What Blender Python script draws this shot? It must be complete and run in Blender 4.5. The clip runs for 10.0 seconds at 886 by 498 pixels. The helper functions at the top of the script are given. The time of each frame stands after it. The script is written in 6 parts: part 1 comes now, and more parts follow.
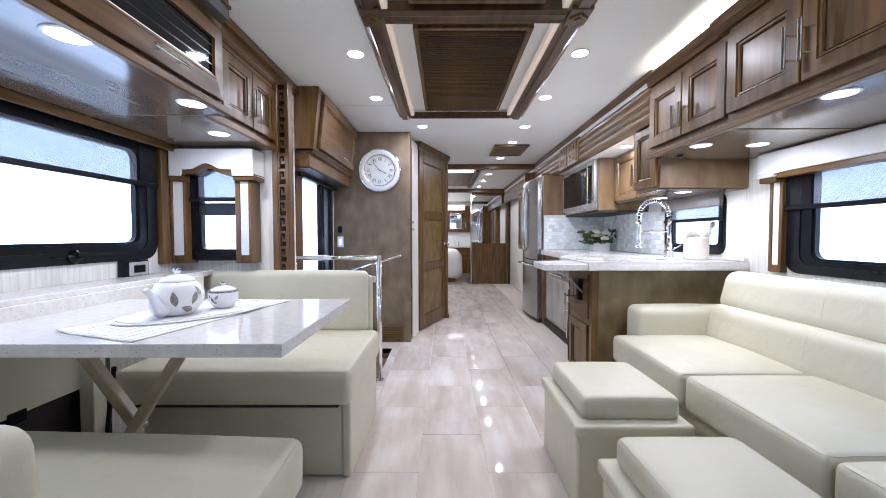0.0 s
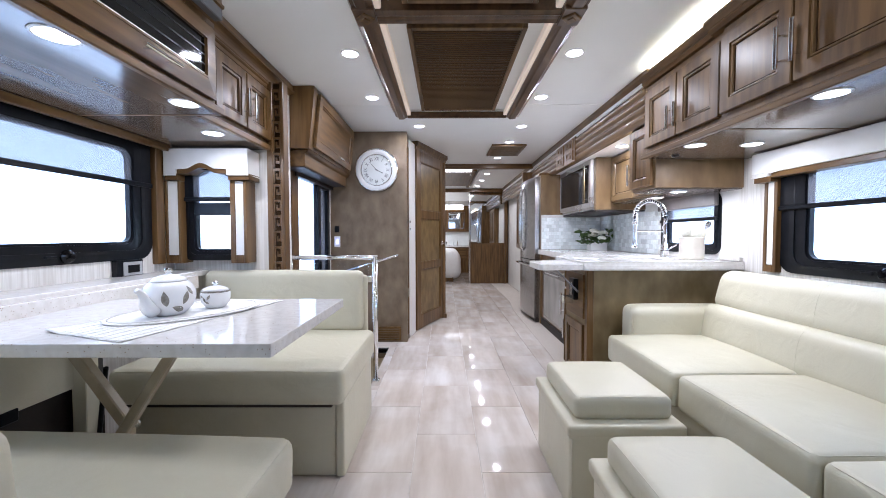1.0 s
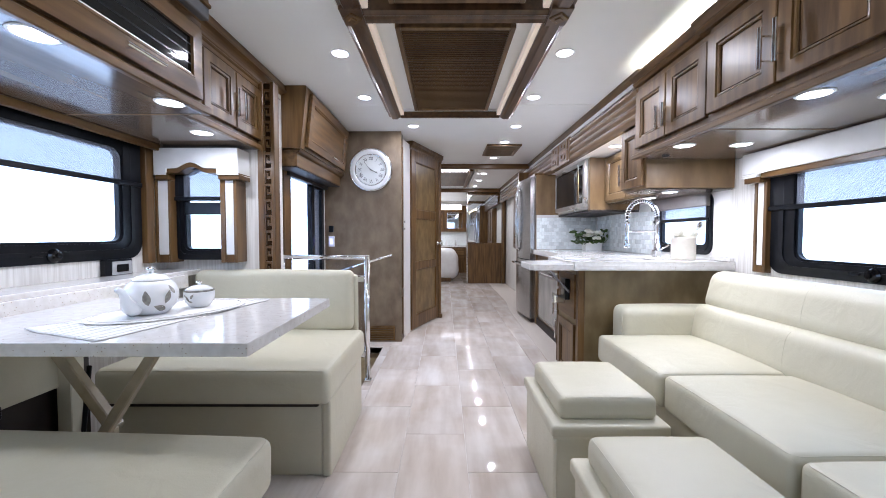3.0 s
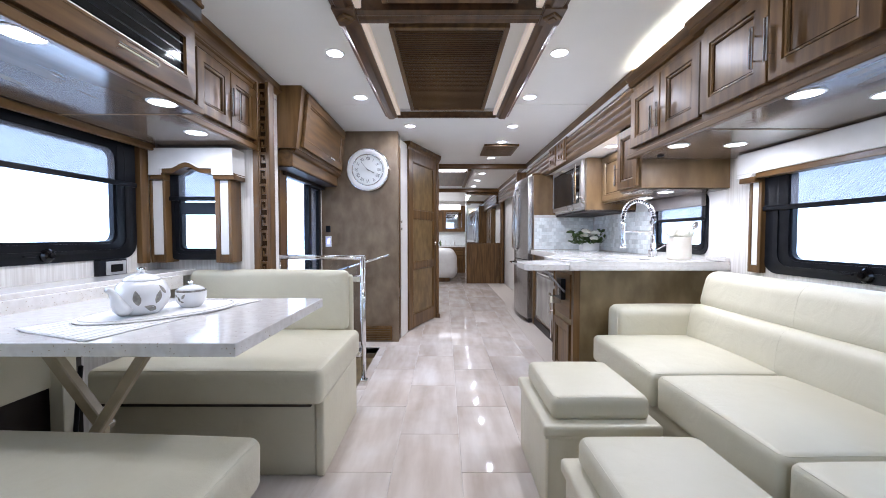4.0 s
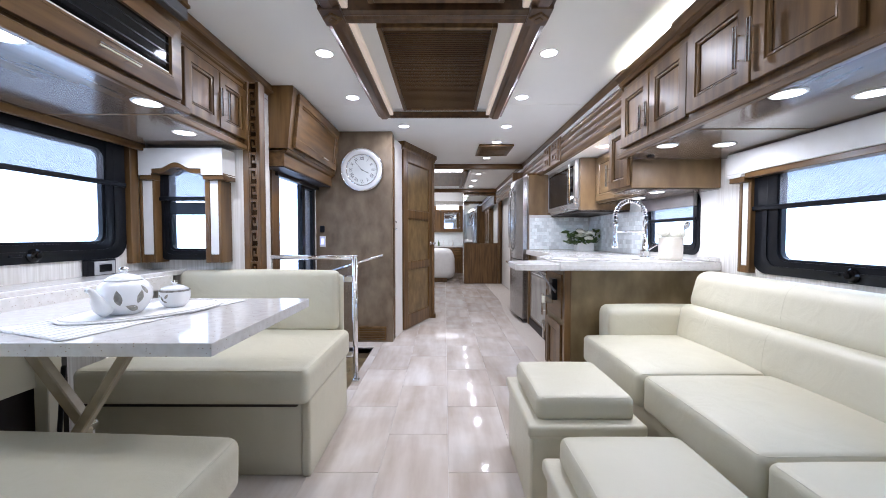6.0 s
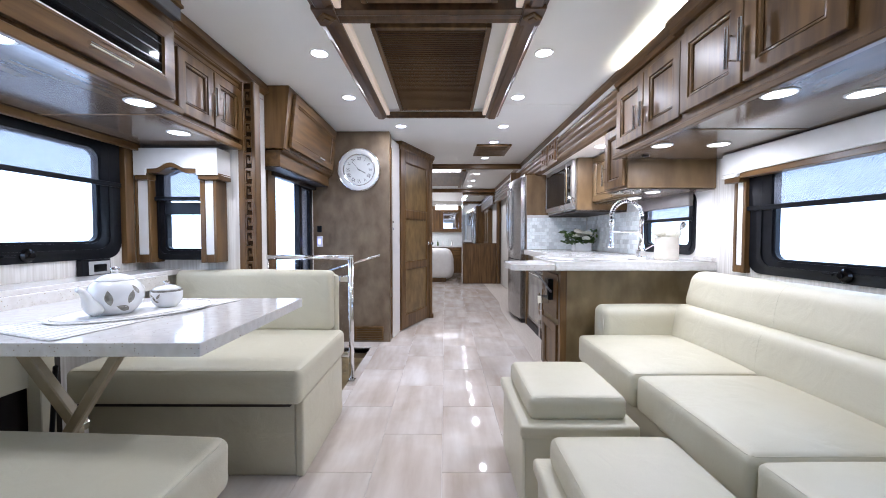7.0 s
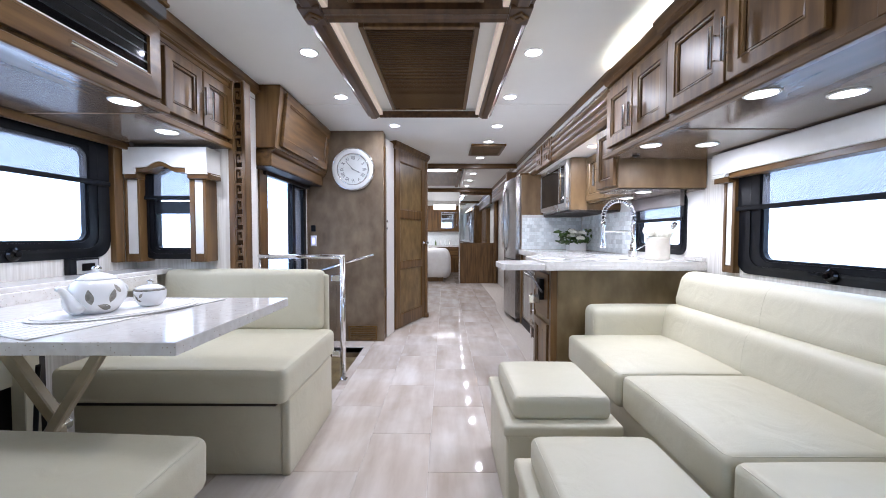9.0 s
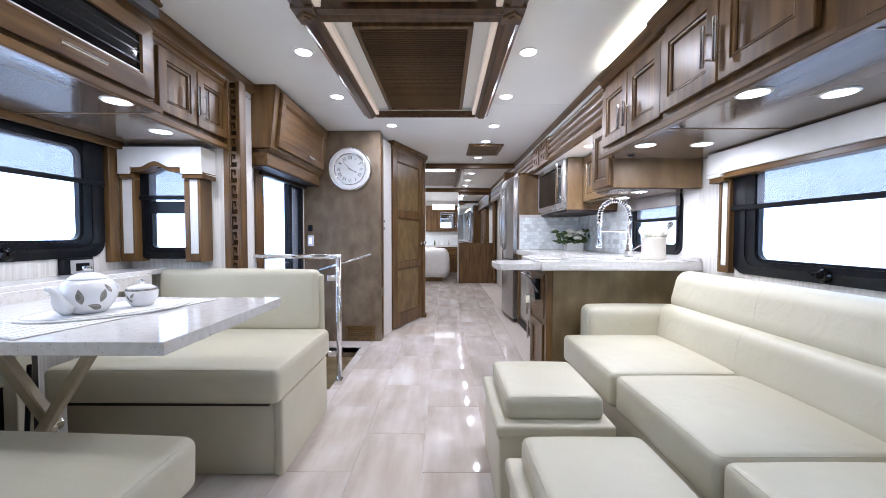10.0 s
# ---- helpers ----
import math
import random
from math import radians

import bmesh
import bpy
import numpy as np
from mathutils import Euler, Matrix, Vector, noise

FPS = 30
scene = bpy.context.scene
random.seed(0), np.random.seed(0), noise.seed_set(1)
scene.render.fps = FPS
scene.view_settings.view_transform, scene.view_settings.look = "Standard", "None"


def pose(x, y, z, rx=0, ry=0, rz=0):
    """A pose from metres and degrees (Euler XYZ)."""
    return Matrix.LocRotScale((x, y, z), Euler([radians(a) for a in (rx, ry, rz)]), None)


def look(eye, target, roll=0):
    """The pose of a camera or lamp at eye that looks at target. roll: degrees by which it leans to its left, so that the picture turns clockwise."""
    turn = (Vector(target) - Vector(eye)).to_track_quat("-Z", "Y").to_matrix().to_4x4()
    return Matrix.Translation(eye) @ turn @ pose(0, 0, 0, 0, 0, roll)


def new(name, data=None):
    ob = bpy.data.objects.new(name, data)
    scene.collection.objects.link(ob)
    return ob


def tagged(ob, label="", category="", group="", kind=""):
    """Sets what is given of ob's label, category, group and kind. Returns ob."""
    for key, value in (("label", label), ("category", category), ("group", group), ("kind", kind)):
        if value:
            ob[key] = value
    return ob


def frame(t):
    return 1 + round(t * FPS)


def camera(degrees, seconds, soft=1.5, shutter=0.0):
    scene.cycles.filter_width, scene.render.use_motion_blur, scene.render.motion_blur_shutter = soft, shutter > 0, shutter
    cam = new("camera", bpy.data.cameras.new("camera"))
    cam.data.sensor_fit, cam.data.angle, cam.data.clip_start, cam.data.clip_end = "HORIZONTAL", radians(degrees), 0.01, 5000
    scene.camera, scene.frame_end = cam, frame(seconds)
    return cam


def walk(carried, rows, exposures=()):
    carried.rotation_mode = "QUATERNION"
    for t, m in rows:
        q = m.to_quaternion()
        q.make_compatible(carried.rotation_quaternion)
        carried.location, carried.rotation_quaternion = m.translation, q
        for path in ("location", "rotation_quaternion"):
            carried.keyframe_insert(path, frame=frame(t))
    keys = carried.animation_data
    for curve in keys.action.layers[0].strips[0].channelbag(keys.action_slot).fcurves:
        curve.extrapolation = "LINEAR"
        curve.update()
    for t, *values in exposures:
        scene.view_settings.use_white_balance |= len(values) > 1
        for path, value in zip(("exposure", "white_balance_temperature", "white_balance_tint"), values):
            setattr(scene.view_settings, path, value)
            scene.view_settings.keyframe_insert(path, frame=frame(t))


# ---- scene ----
cam = camera(98.9, 10.0, soft=0.9)
PATH = [
    (0, (0.018, 0.057, 1.098), (0.009, 2.056, 1.03), -0.1),
    (0.5, (0.032, 0.056, 1.099), (0.024, 2.055, 1.03), -0.1),
    (1, (0.046, 0.057, 1.099), (0.039, 2.055, 1.029), -0.1),
    (1.5, (0.063, 0.057, 1.099), (0.054, 2.056, 1.029), -0.0),
    (2, (0.077, 0.057, 1.098), (0.069, 2.056, 1.029), -0.0),
    (2.5, (0.092, 0.057, 1.098), (0.084, 2.056, 1.028), -0.0),
    (4, (0.138, 0.058, 1.098), (0.13, 2.057, 1.028), -0.0),
    (4.5, (0.154, 0.058, 1.098), (0.145, 2.057, 1.028), 0.0),
    (5, (0.17, 0.058, 1.098), (0.161, 2.057, 1.028), 0.0),
    (5.5, (0.185, 0.059, 1.097), (0.176, 2.057, 1.028), 0.0),
    (7, (0.231, 0.059, 1.097), (0.221, 2.058, 1.028), 0.0),
    (7.5, (0.246, 0.059, 1.096), (0.237, 2.058, 1.027), 0.1),
    (8, (0.261, 0.06, 1.096), (0.252, 2.059, 1.027), 0.1),
    (8.5, (0.275, 0.06, 1.097), (0.267, 2.059, 1.026), 0.1),
    (9, (0.292, 0.06, 1.097), (0.283, 2.059, 1.026), 0.1),
    (9.5, (0.307, 0.062, 1.097), (0.298, 2.06, 1.026), 0.1),
    (10, (0.322, 0.062, 1.096), (0.313, 2.061, 1.025), 0.1),
]
walk(cam, [(t, look(eye, target, roll)) for t, eye, target, roll in PATH], [(0.0, 0.83, 5540, 17), (10.0, 0.83, 5540, 17)])


pi = math.pi

# ---- world and large lights ----
world = bpy.data.worlds.new("white_daylight")
scene.world = world
world.use_nodes = True
world.node_tree.nodes["Background"].inputs[0].default_value = (0.63, 0.79, 1.0, 1)
world.node_tree.nodes["Background"].inputs[1].default_value = 2.5
LAMP = 3.3


def area(name, x, y, z, sx, sy, watts, colour, tilt=(0, 0, 0)):
    d = bpy.data.lights.new(name, "AREA")
    d.shape, d.size, d.size_y, d.energy, d.color = "RECTANGLE", sx, sy, watts, colour
    ob = new(name, d)
    ob.matrix_world = pose(x, y, z, *tilt)
    return ob


# ---- materials ----
def node_mat(name):
    m = bpy.data.materials.new(name)
    m.use_nodes = True
    return m, m.node_tree.nodes, m.node_tree.links, m.node_tree.nodes["Principled BSDF"]


def mat(name, c1, c2=None, rough=0.5, metal=0.0, scale=(8, 8, 8), detail=5.0, bump=0.0, bump_scale=200.0,
        rough_var=0.0, coat=0.0, spread=(0.35, 0.65), spec=0.5, vary=0.0):
    m, n, l, p = node_mat(name)
    p.inputs["Roughness"].default_value = rough
    p.inputs["Metallic"].default_value = metal
    p.inputs["Specular IOR Level"].default_value = spec
    if coat:
        p.inputs["Coat Weight"].default_value = coat
        p.inputs["Coat Roughness"].default_value = 0.28
    tc = n.new("ShaderNodeTexCoord")
    mp = n.new("ShaderNodeMapping")
    mp.inputs["Scale"].default_value = scale
    l.new(tc.outputs["Object"], mp.inputs["Vector"])
    src = mp.outputs["Vector"]
    if vary:
        oi = n.new("ShaderNodeObjectInfo")
        add = n.new("ShaderNodeVectorMath")
        add.operation = "MULTIPLY_ADD"
        l.new(oi.outputs["Random"], add.inputs[0])
        add.inputs[1].default_value = (37, 53, 71)
        l.new(src, add.inputs[2])
        src = add.outputs[0]
    t = n.new("ShaderNodeTexNoise")
    t.inputs["Scale"].default_value = 1.0
    t.inputs["Detail"].default_value = detail
    l.new(src, t.inputs["Vector"])
    r = n.new("ShaderNodeValToRGB")
    r.color_ramp.elements[0].position, r.color_ramp.elements[1].position = spread
    r.color_ramp.elements[0].color = (*c1, 1)
    r.color_ramp.elements[1].color = (*(c2 or c1), 1)
    l.new(t.outputs["Fac"], r.inputs["Fac"])
    col = r.outputs["Color"]
    if vary:
        hsv = n.new("ShaderNodeHueSaturation")
        mr = n.new("ShaderNodeMapRange")
        mr.inputs["To Min"].default_value, mr.inputs["To Max"].default_value = 1 - vary, 1 + vary
        l.new(oi.outputs["Random"], mr.inputs["Value"])
        l.new(mr.outputs["Result"], hsv.inputs["Value"])
        l.new(col, hsv.inputs["Color"])
        col = hsv.outputs["Color"]
    l.new(col, p.inputs["Base Color"])
    if rough_var:
        t2 = n.new("ShaderNodeTexNoise")
        t2.inputs["Scale"].default_value = 3.0
        t2.inputs["Detail"].default_value = 6.0
        l.new(tc.outputs["Object"], t2.inputs["Vector"])
        mr2 = n.new("ShaderNodeMapRange")
        mr2.inputs["To Min"].default_value, mr2.inputs["To Max"].default_value = max(0.02, rough - rough_var), rough + rough_var
        l.new(t2.outputs["Fac"], mr2.inputs["Value"])
        l.new(mr2.outputs["Result"], p.inputs["Roughness"])
    if bump:
        t3 = n.new("ShaderNodeTexNoise")
        t3.inputs["Scale"].default_value = bump_scale
        t3.inputs["Detail"].default_value = 3.0
        l.new(tc.outputs["Object"], t3.inputs["Vector"])
        b = n.new("ShaderNodeBump")
        b.inputs["Strength"].default_value = bump
        b.inputs["Distance"].default_value = 0.002
        l.new(t3.outputs["Fac"], b.inputs["Height"])
        l.new(b.outputs["Normal"], p.inputs["Normal"])
    return m


def emit(name, colour, strength):
    m, n, l, p = node_mat(name)
    p.inputs["Base Color"].default_value = (*colour, 1)
    p.inputs["Emission Color"].default_value = (*colour, 1)
    p.inputs["Emission Strength"].default_value = strength
    return m


WOOD = mat("stained_maple", (0.074, 0.038, 0.0125), (0.168, 0.092, 0.032), 0.34, scale=(26, 26, 2.2), detail=7, rough_var=0.06, coat=0.10, bump=0.06, bump_scale=60, spec=0.34)
WOOD_H = mat("stained_maple_lengthwise", (0.074, 0.038, 0.0125), (0.168, 0.092, 0.032), 0.34, scale=(26, 2.2, 26), detail=7, rough_var=0.06, coat=0.10, bump=0.06, bump_scale=60, spec=0.34)
WOOD_X = mat("stained_maple_crosswise", (0.074, 0.038, 0.0125), (0.168, 0.092, 0.032), 0.34, scale=(2.2, 26, 26), detail=7, rough_var=0.06, coat=0.10, bump=0.06, bump_scale=60, spec=0.34)
PANEL = mat("maple_veneer", (0.125, 0.074, 0.030), (0.220, 0.142, 0.066), 0.34, scale=(9, 9, 3.2), detail=8, rough_var=0.07, coat=0.2, bump=0.05, bump_scale=50)
OLIVE = mat("olive_brown_veneer", (0.125, 0.087, 0.037), (0.215, 0.158, 0.076), 0.38, scale=(9, 9, 5.0), detail=9, rough_var=0.07, bump=0.06, bump_scale=70)
GOLDEN = mat("golden_maple_panel", (0.120, 0.072, 0.024), (0.225, 0.148, 0.058), 0.36, scale=(11, 11, 6), detail=8, rough_var=0.07, bump=0.05, bump_scale=60)
PARTITION = mat("grey_brown_veneer", (0.120, 0.082, 0.047), (0.200, 0.146, 0.092), 0.36, scale=(10, 10, 6.0), detail=9, rough_var=0.08, bump=0.06, bump_scale=80)
SOFFIT = mat("smooth_brown_underside", (0.12, 0.088, 0.064), (0.16, 0.12, 0.09), 0.14, scale=(14, 1.5, 14), rough_var=0.02, spec=0.62)
# Near-black: paints shaded gaps, and colours a few dark parts.
GAP = mat("dark_and_shade", (0.015, 0.011, 0.009), (0.03, 0.022, 0.018), 0.6)
WOOD_G = mat("polished_maple_moulding", (0.085, 0.045, 0.0165), (0.180, 0.102, 0.040), 0.22, scale=(26, 2.2, 26), detail=7, rough_var=0.04, coat=0.5, spec=0.6)
TRAYWOOD = mat("dark_stained_tray_timber", (0.050, 0.024, 0.0095), (0.110, 0.058, 0.024), 0.30, scale=(26, 2.2, 26), detail=7, rough_var=0.06, coat=0.2, spec=0.4)
# Near-black tone for glaze and the shade in panel grooves and behind carving.
GLAZESHADOW = mat("dark_glaze_and_shadow", (0.022, 0.012, 0.006), (0.040, 0.022, 0.010), 0.85, scale=(20, 20, 20), spec=0.04)
LEATHER = mat("cream_leather", (0.535, 0.500, 0.375), (0.585, 0.550, 0.418), 0.42, scale=(3, 3, 3), bump=0.22, bump_scale=420, rough_var=0.07)


def creases(m, size, strength):
    """A second, broader relief under the fine grain."""
    n, l = m.node_tree.nodes, m.node_tree.links
    p = n["Principled BSDF"]
    fine = p.inputs["Normal"].links[0].from_node
    tc = n.new("ShaderNodeTexCoord")
    t = n.new("ShaderNodeTexNoise")
    t.inputs["Scale"].default_value, t.inputs["Detail"].default_value, t.inputs["Distortion"].default_value = size, 4.0, 1.2
    l.new(tc.outputs["Object"], t.inputs["Vector"])
    b = n.new("ShaderNodeBump")
    b.inputs["Strength"].default_value, b.inputs["Distance"].default_value = strength, 0.02
    l.new(t.outputs["Fac"], b.inputs["Height"])
    l.new(b.outputs["Normal"], fine.inputs["Normal"])


creases(LEATHER, 7.0, 0.22)
PIPING = mat("cream_piping", (0.53, 0.495, 0.375), (0.57, 0.535, 0.41), 0.45, scale=(30, 30, 30))
VINYL = mat("white_ceiling_vinyl", (0.86, 0.87, 0.85), (0.89, 0.90, 0.88), 0.45, scale=(2, 2, 2), bump=0.12, bump_scale=260, rough_var=0.06)
WALLPAPER = mat("linen_wallcovering", (0.62, 0.59, 0.54), (0.78, 0.76, 0.72), 0.6, scale=(90, 90, 3.0), detail=4, bump=0.1, bump_scale=150)
JAMB = mat("white_jamb", (0.74, 0.72, 0.69), (0.78, 0.76, 0.73), 0.4)
QUARTZ = mat("speckled_quartz", (0.63, 0.605, 0.57), (0.71, 0.69, 0.66), 0.12, scale=(40, 40, 40), detail=8, rough_var=0.04)
CHROME = mat("polished_chrome", (0.78, 0.79, 0.80), (0.84, 0.85, 0.86), 0.09, metal=1.0, scale=(5, 5, 5))
STEEL = mat("brushed_steel", (0.36, 0.35, 0.345), (0.46, 0.45, 0.44), 0.24, metal=1.0, scale=(4, 4, 160), rough_var=0.05)
BRIGHTSTEEL = mat("bright_steel", (0.60, 0.59, 0.58), (0.70, 0.69, 0.68), 0.28, metal=0.85, scale=(4, 160, 4), rough_var=0.05)
BLACK = mat("black_window_frame", (0.005, 0.006, 0.008), (0.009, 0.010, 0.013), 0.28, scale=(20, 20, 20), bump=0.03, spec=0.2)
BLACKGLASS = mat("black_glass", (0.003, 0.003, 0.004), (0.005, 0.005, 0.006), 0.06, scale=(3, 3, 3), spec=0.3)
PLASTIC = mat("white_plastic", (0.78, 0.78, 0.77), (0.82, 0.82, 0.81), 0.35)
DIAL = mat("clock_dial", (0.70, 0.72, 0.71), (0.78, 0.80, 0.79), 0.5, scale=(6, 6, 6))
INK = mat("dark_ink", (0.035, 0.035, 0.04), (0.06, 0.06, 0.065), 0.5)
CHINA = mat("glazed_china", (0.76, 0.76, 0.76), (0.80, 0.80, 0.80), 0.12, scale=(6, 6, 6), coat=0.5)
LEAFPRINT = mat("grey_leaf_print", (0.16, 0.15, 0.13), (0.33, 0.31, 0.27), 0.25, scale=(60, 60, 60))
CLOTH = mat("white_woven_cloth", (0.72, 0.71, 0.69), (0.79, 0.78, 0.76), 0.85, scale=(120, 120, 120), bump=0.3, bump_scale=600)
STRIPE = mat("grey_cloth_stripe", (0.54, 0.52, 0.48), (0.60, 0.58, 0.54), 0.85, scale=(120, 120, 120))
PADDED = mat("white_padded_vinyl", (0.76, 0.75, 0.72), (0.81, 0.80, 0.78), 0.5, scale=(10, 10, 10), bump=0.35, bump_scale=350)
LEGPAINT = mat("beige_metal", (0.36, 0.31, 0.21), (0.42, 0.36, 0.25), 0.35, scale=(20, 20, 20))
GLASSTILE = mat("pearl_glass_tile", (0.74, 0.79, 0.79), (0.86, 0.89, 0.89), 0.1, scale=(30, 30, 30), coat=0.4, vary=0.16)
GROUT = mat("pale_grout", (0.60, 0.60, 0.57), (0.66, 0.66, 0.63), 0.7, scale=(60, 60, 60))
FLOORGROUT = mat("floor_grout", (0.70, 0.665, 0.62), (0.76, 0.725, 0.68), 0.7, scale=(40, 40, 40))
CARPET = mat("speckled_beige_mat", (0.38, 0.32, 0.26), (0.66, 0.60, 0.53), 0.8, scale=(140, 140, 140), detail=2, bump=0.5, bump_scale=300)
BEDDING = mat("white_quilt", (0.78, 0.76, 0.73), (0.84, 0.83, 0.80), 0.8, scale=(8, 8, 8), bump=0.3, bump_scale=90)
MIRROR = mat("mirror", (0.86, 0.88, 0.88), (0.88, 0.90, 0.90), 0.02, metal=1.0)
LEAF = mat("green_leaf", (0.05, 0.10, 0.025), (0.13, 0.21, 0.06), 0.4, scale=(50, 50, 50), vary=0.25)
PETAL = mat("white_petal", (0.74, 0.73, 0.62), (0.84, 0.83, 0.74), 0.6, scale=(60, 60, 60))
GREYMETAL = mat("grey_slide_cover", (0.10, 0.10, 0.105), (0.14, 0.14, 0.145), 0.4, metal=0.3, scale=(30, 4, 30))
LED = emit("lamp_disc", (1.0, 0.97, 0.93), 9.0)
STRIPLIGHT = emit("led_strip", (1.0, 0.93, 0.78), 4.0)
SOFTBAR = emit("soft_light_bar", (1.0, 0.96, 0.90), 1.5)
GLOWCHEEK = emit("faintly_glowing_cheek", (0.80, 0.66, 0.50), 0.17)
BLUELED = emit("blue_indicator", (0.35, 0.35, 1.0), 1.6)


def tile_material():
    m, n, l, p = node_mat("porcelain_tile")
    tc = n.new("ShaderNodeTexCoord")
    oi = n.new("ShaderNodeObjectInfo")
    off = n.new("ShaderNodeVectorMath")
    off.operation = "MULTIPLY_ADD"
    off.inputs[1].default_value = (31, 47, 13)
    l.new(oi.outputs["Random"], off.inputs[0])
    l.new(tc.outputs["Object"], off.inputs[2])
    mp = n.new("ShaderNodeMapping")
    mp.inputs["Scale"].default_value = (9, 1.6, 9)
    l.new(off.outputs[0], mp.inputs["Vector"])
    t = n.new("ShaderNodeTexNoise")
    t.inputs["Scale"].default_value, t.inputs["Detail"].default_value = 1.0, 7.0
    l.new(mp.outputs[0], t.inputs["Vector"])
    r = n.new("ShaderNodeValToRGB")
    r.color_ramp.elements[0].position, r.color_ramp.elements[1].position = 0.3, 0.7
    r.color_ramp.elements[0].color, r.color_ramp.elements[1].color = (0.51, 0.445, 0.385, 1), (0.71, 0.665, 0.62, 1)
    l.new(t.outputs["Fac"], r.inputs["Fac"])
    h = n.new("ShaderNodeHueSaturation")
    mr = n.new("ShaderNodeMapRange")
    mr.inputs["To Min"].default_value, mr.inputs["To Max"].default_value = 0.92, 1.04
    l.new(oi.outputs["Random"], mr.inputs["Value"])
    l.new(mr.outputs[0], h.inputs["Value"])
    cloud = n.new("ShaderNodeTexNoise")
    cloud.inputs["Scale"].default_value, cloud.inputs["Detail"].default_value = 3.2, 3.0
    l.new(off.outputs[0], cloud.inputs["Vector"])
    cr = n.new("ShaderNodeValToRGB")
    cr.color_ramp.elements[0].position, cr.color_ramp.elements[1].position = 0.42, 0.62
    cr.color_ramp.elements[0].color, cr.color_ramp.elements[1].color = (0.90, 0.86, 0.82, 1), (1, 1, 1, 1)
    l.new(cloud.outputs["Fac"], cr.inputs["Fac"])
    mx = n.new("ShaderNodeMix")
    mx.data_type, mx.blend_type = "RGBA", "MULTIPLY"
    mx.inputs[0].default_value = 1.0
    l.new(r.outputs[0], mx.inputs[6])
    l.new(cr.outputs[0], mx.inputs[7])
    l.new(mx.outputs[2], h.inputs["Color"])
    l.new(h.outputs[0], p.inputs["Base Color"])
    t2 = n.new("ShaderNodeTexNoise")
    t2.inputs["Scale"].default_value, t2.inputs["Detail"].default_value = 5.0, 5.0
    l.new(tc.outputs["Object"], t2.inputs["Vector"])
    mr2 = n.new("ShaderNodeMapRange")
    mr2.inputs["To Min"].default_value, mr2.inputs["To Max"].default_value = 0.03, 0.075
    l.new(t2.outputs["Fac"], mr2.inputs["Value"])
    l.new(mr2.outputs[0], p.inputs["Roughness"])
    p.inputs["Specular IOR Level"].default_value = 0.12
    b = n.new("ShaderNodeBump")
    b.inputs["Strength"].default_value, b.inputs["Distance"].default_value = 0.008, 0.002
    l.new(t2.outputs["Fac"], b.inputs["Height"])
    l.new(b.outputs[0], p.inputs["Normal"])
    return m


def quartz_specks(m):
    n, l = m.node_tree.nodes, m.node_tree.links
    p = n["Principled BSDF"]
    base = p.inputs["Base Color"].links[0].from_socket
    tc = n.new("ShaderNodeTexCoord")
    v = n.new("ShaderNodeTexVoronoi")
    v.inputs["Scale"].default_value = 95.0
    l.new(tc.outputs["Object"], v.inputs["Vector"])
    lt = n.new("ShaderNodeMath")
    lt.operation = "LESS_THAN"
    lt.inputs[1].default_value = 0.16
    l.new(v.outputs["Distance"], lt.inputs[0])
    pick = n.new("ShaderNodeMath")
    pick.operation = "GREATER_THAN"
    pick.inputs[1].default_value = 0.72
    sep = n.new("ShaderNodeSeparateColor")
    l.new(v.outputs["Color"], sep.inputs[0])
    l.new(sep.outputs[0], pick.inputs[0])
    mul = n.new("ShaderNodeMath")
    mul.operation = "MULTIPLY"
    l.new(lt.outputs[0], mul.inputs[0])
    l.new(pick.outputs[0], mul.inputs[1])
    mix = n.new("ShaderNodeMix")
    mix.data_type = "RGBA"
    l.new(mul.outputs[0], mix.inputs[0])
    l.new(base, mix.inputs[6])
    mix.inputs[7].default_value = (0.34, 0.27, 0.19, 1)
    l.new(mix.outputs[2], p.inputs["Base Color"])


quartz_specks(QUARTZ)
TILE = tile_material()


def glass_material(name, tint, rough=0.0):
    m, n, l, p = node_mat(name)
    p.inputs["Base Color"].default_value = (*tint, 1)
    p.inputs["Roughness"].default_value = rough
    p.inputs["Transmission Weight"].default_value = 1.0
    p.inputs["IOR"].default_value = 1.1
    return m


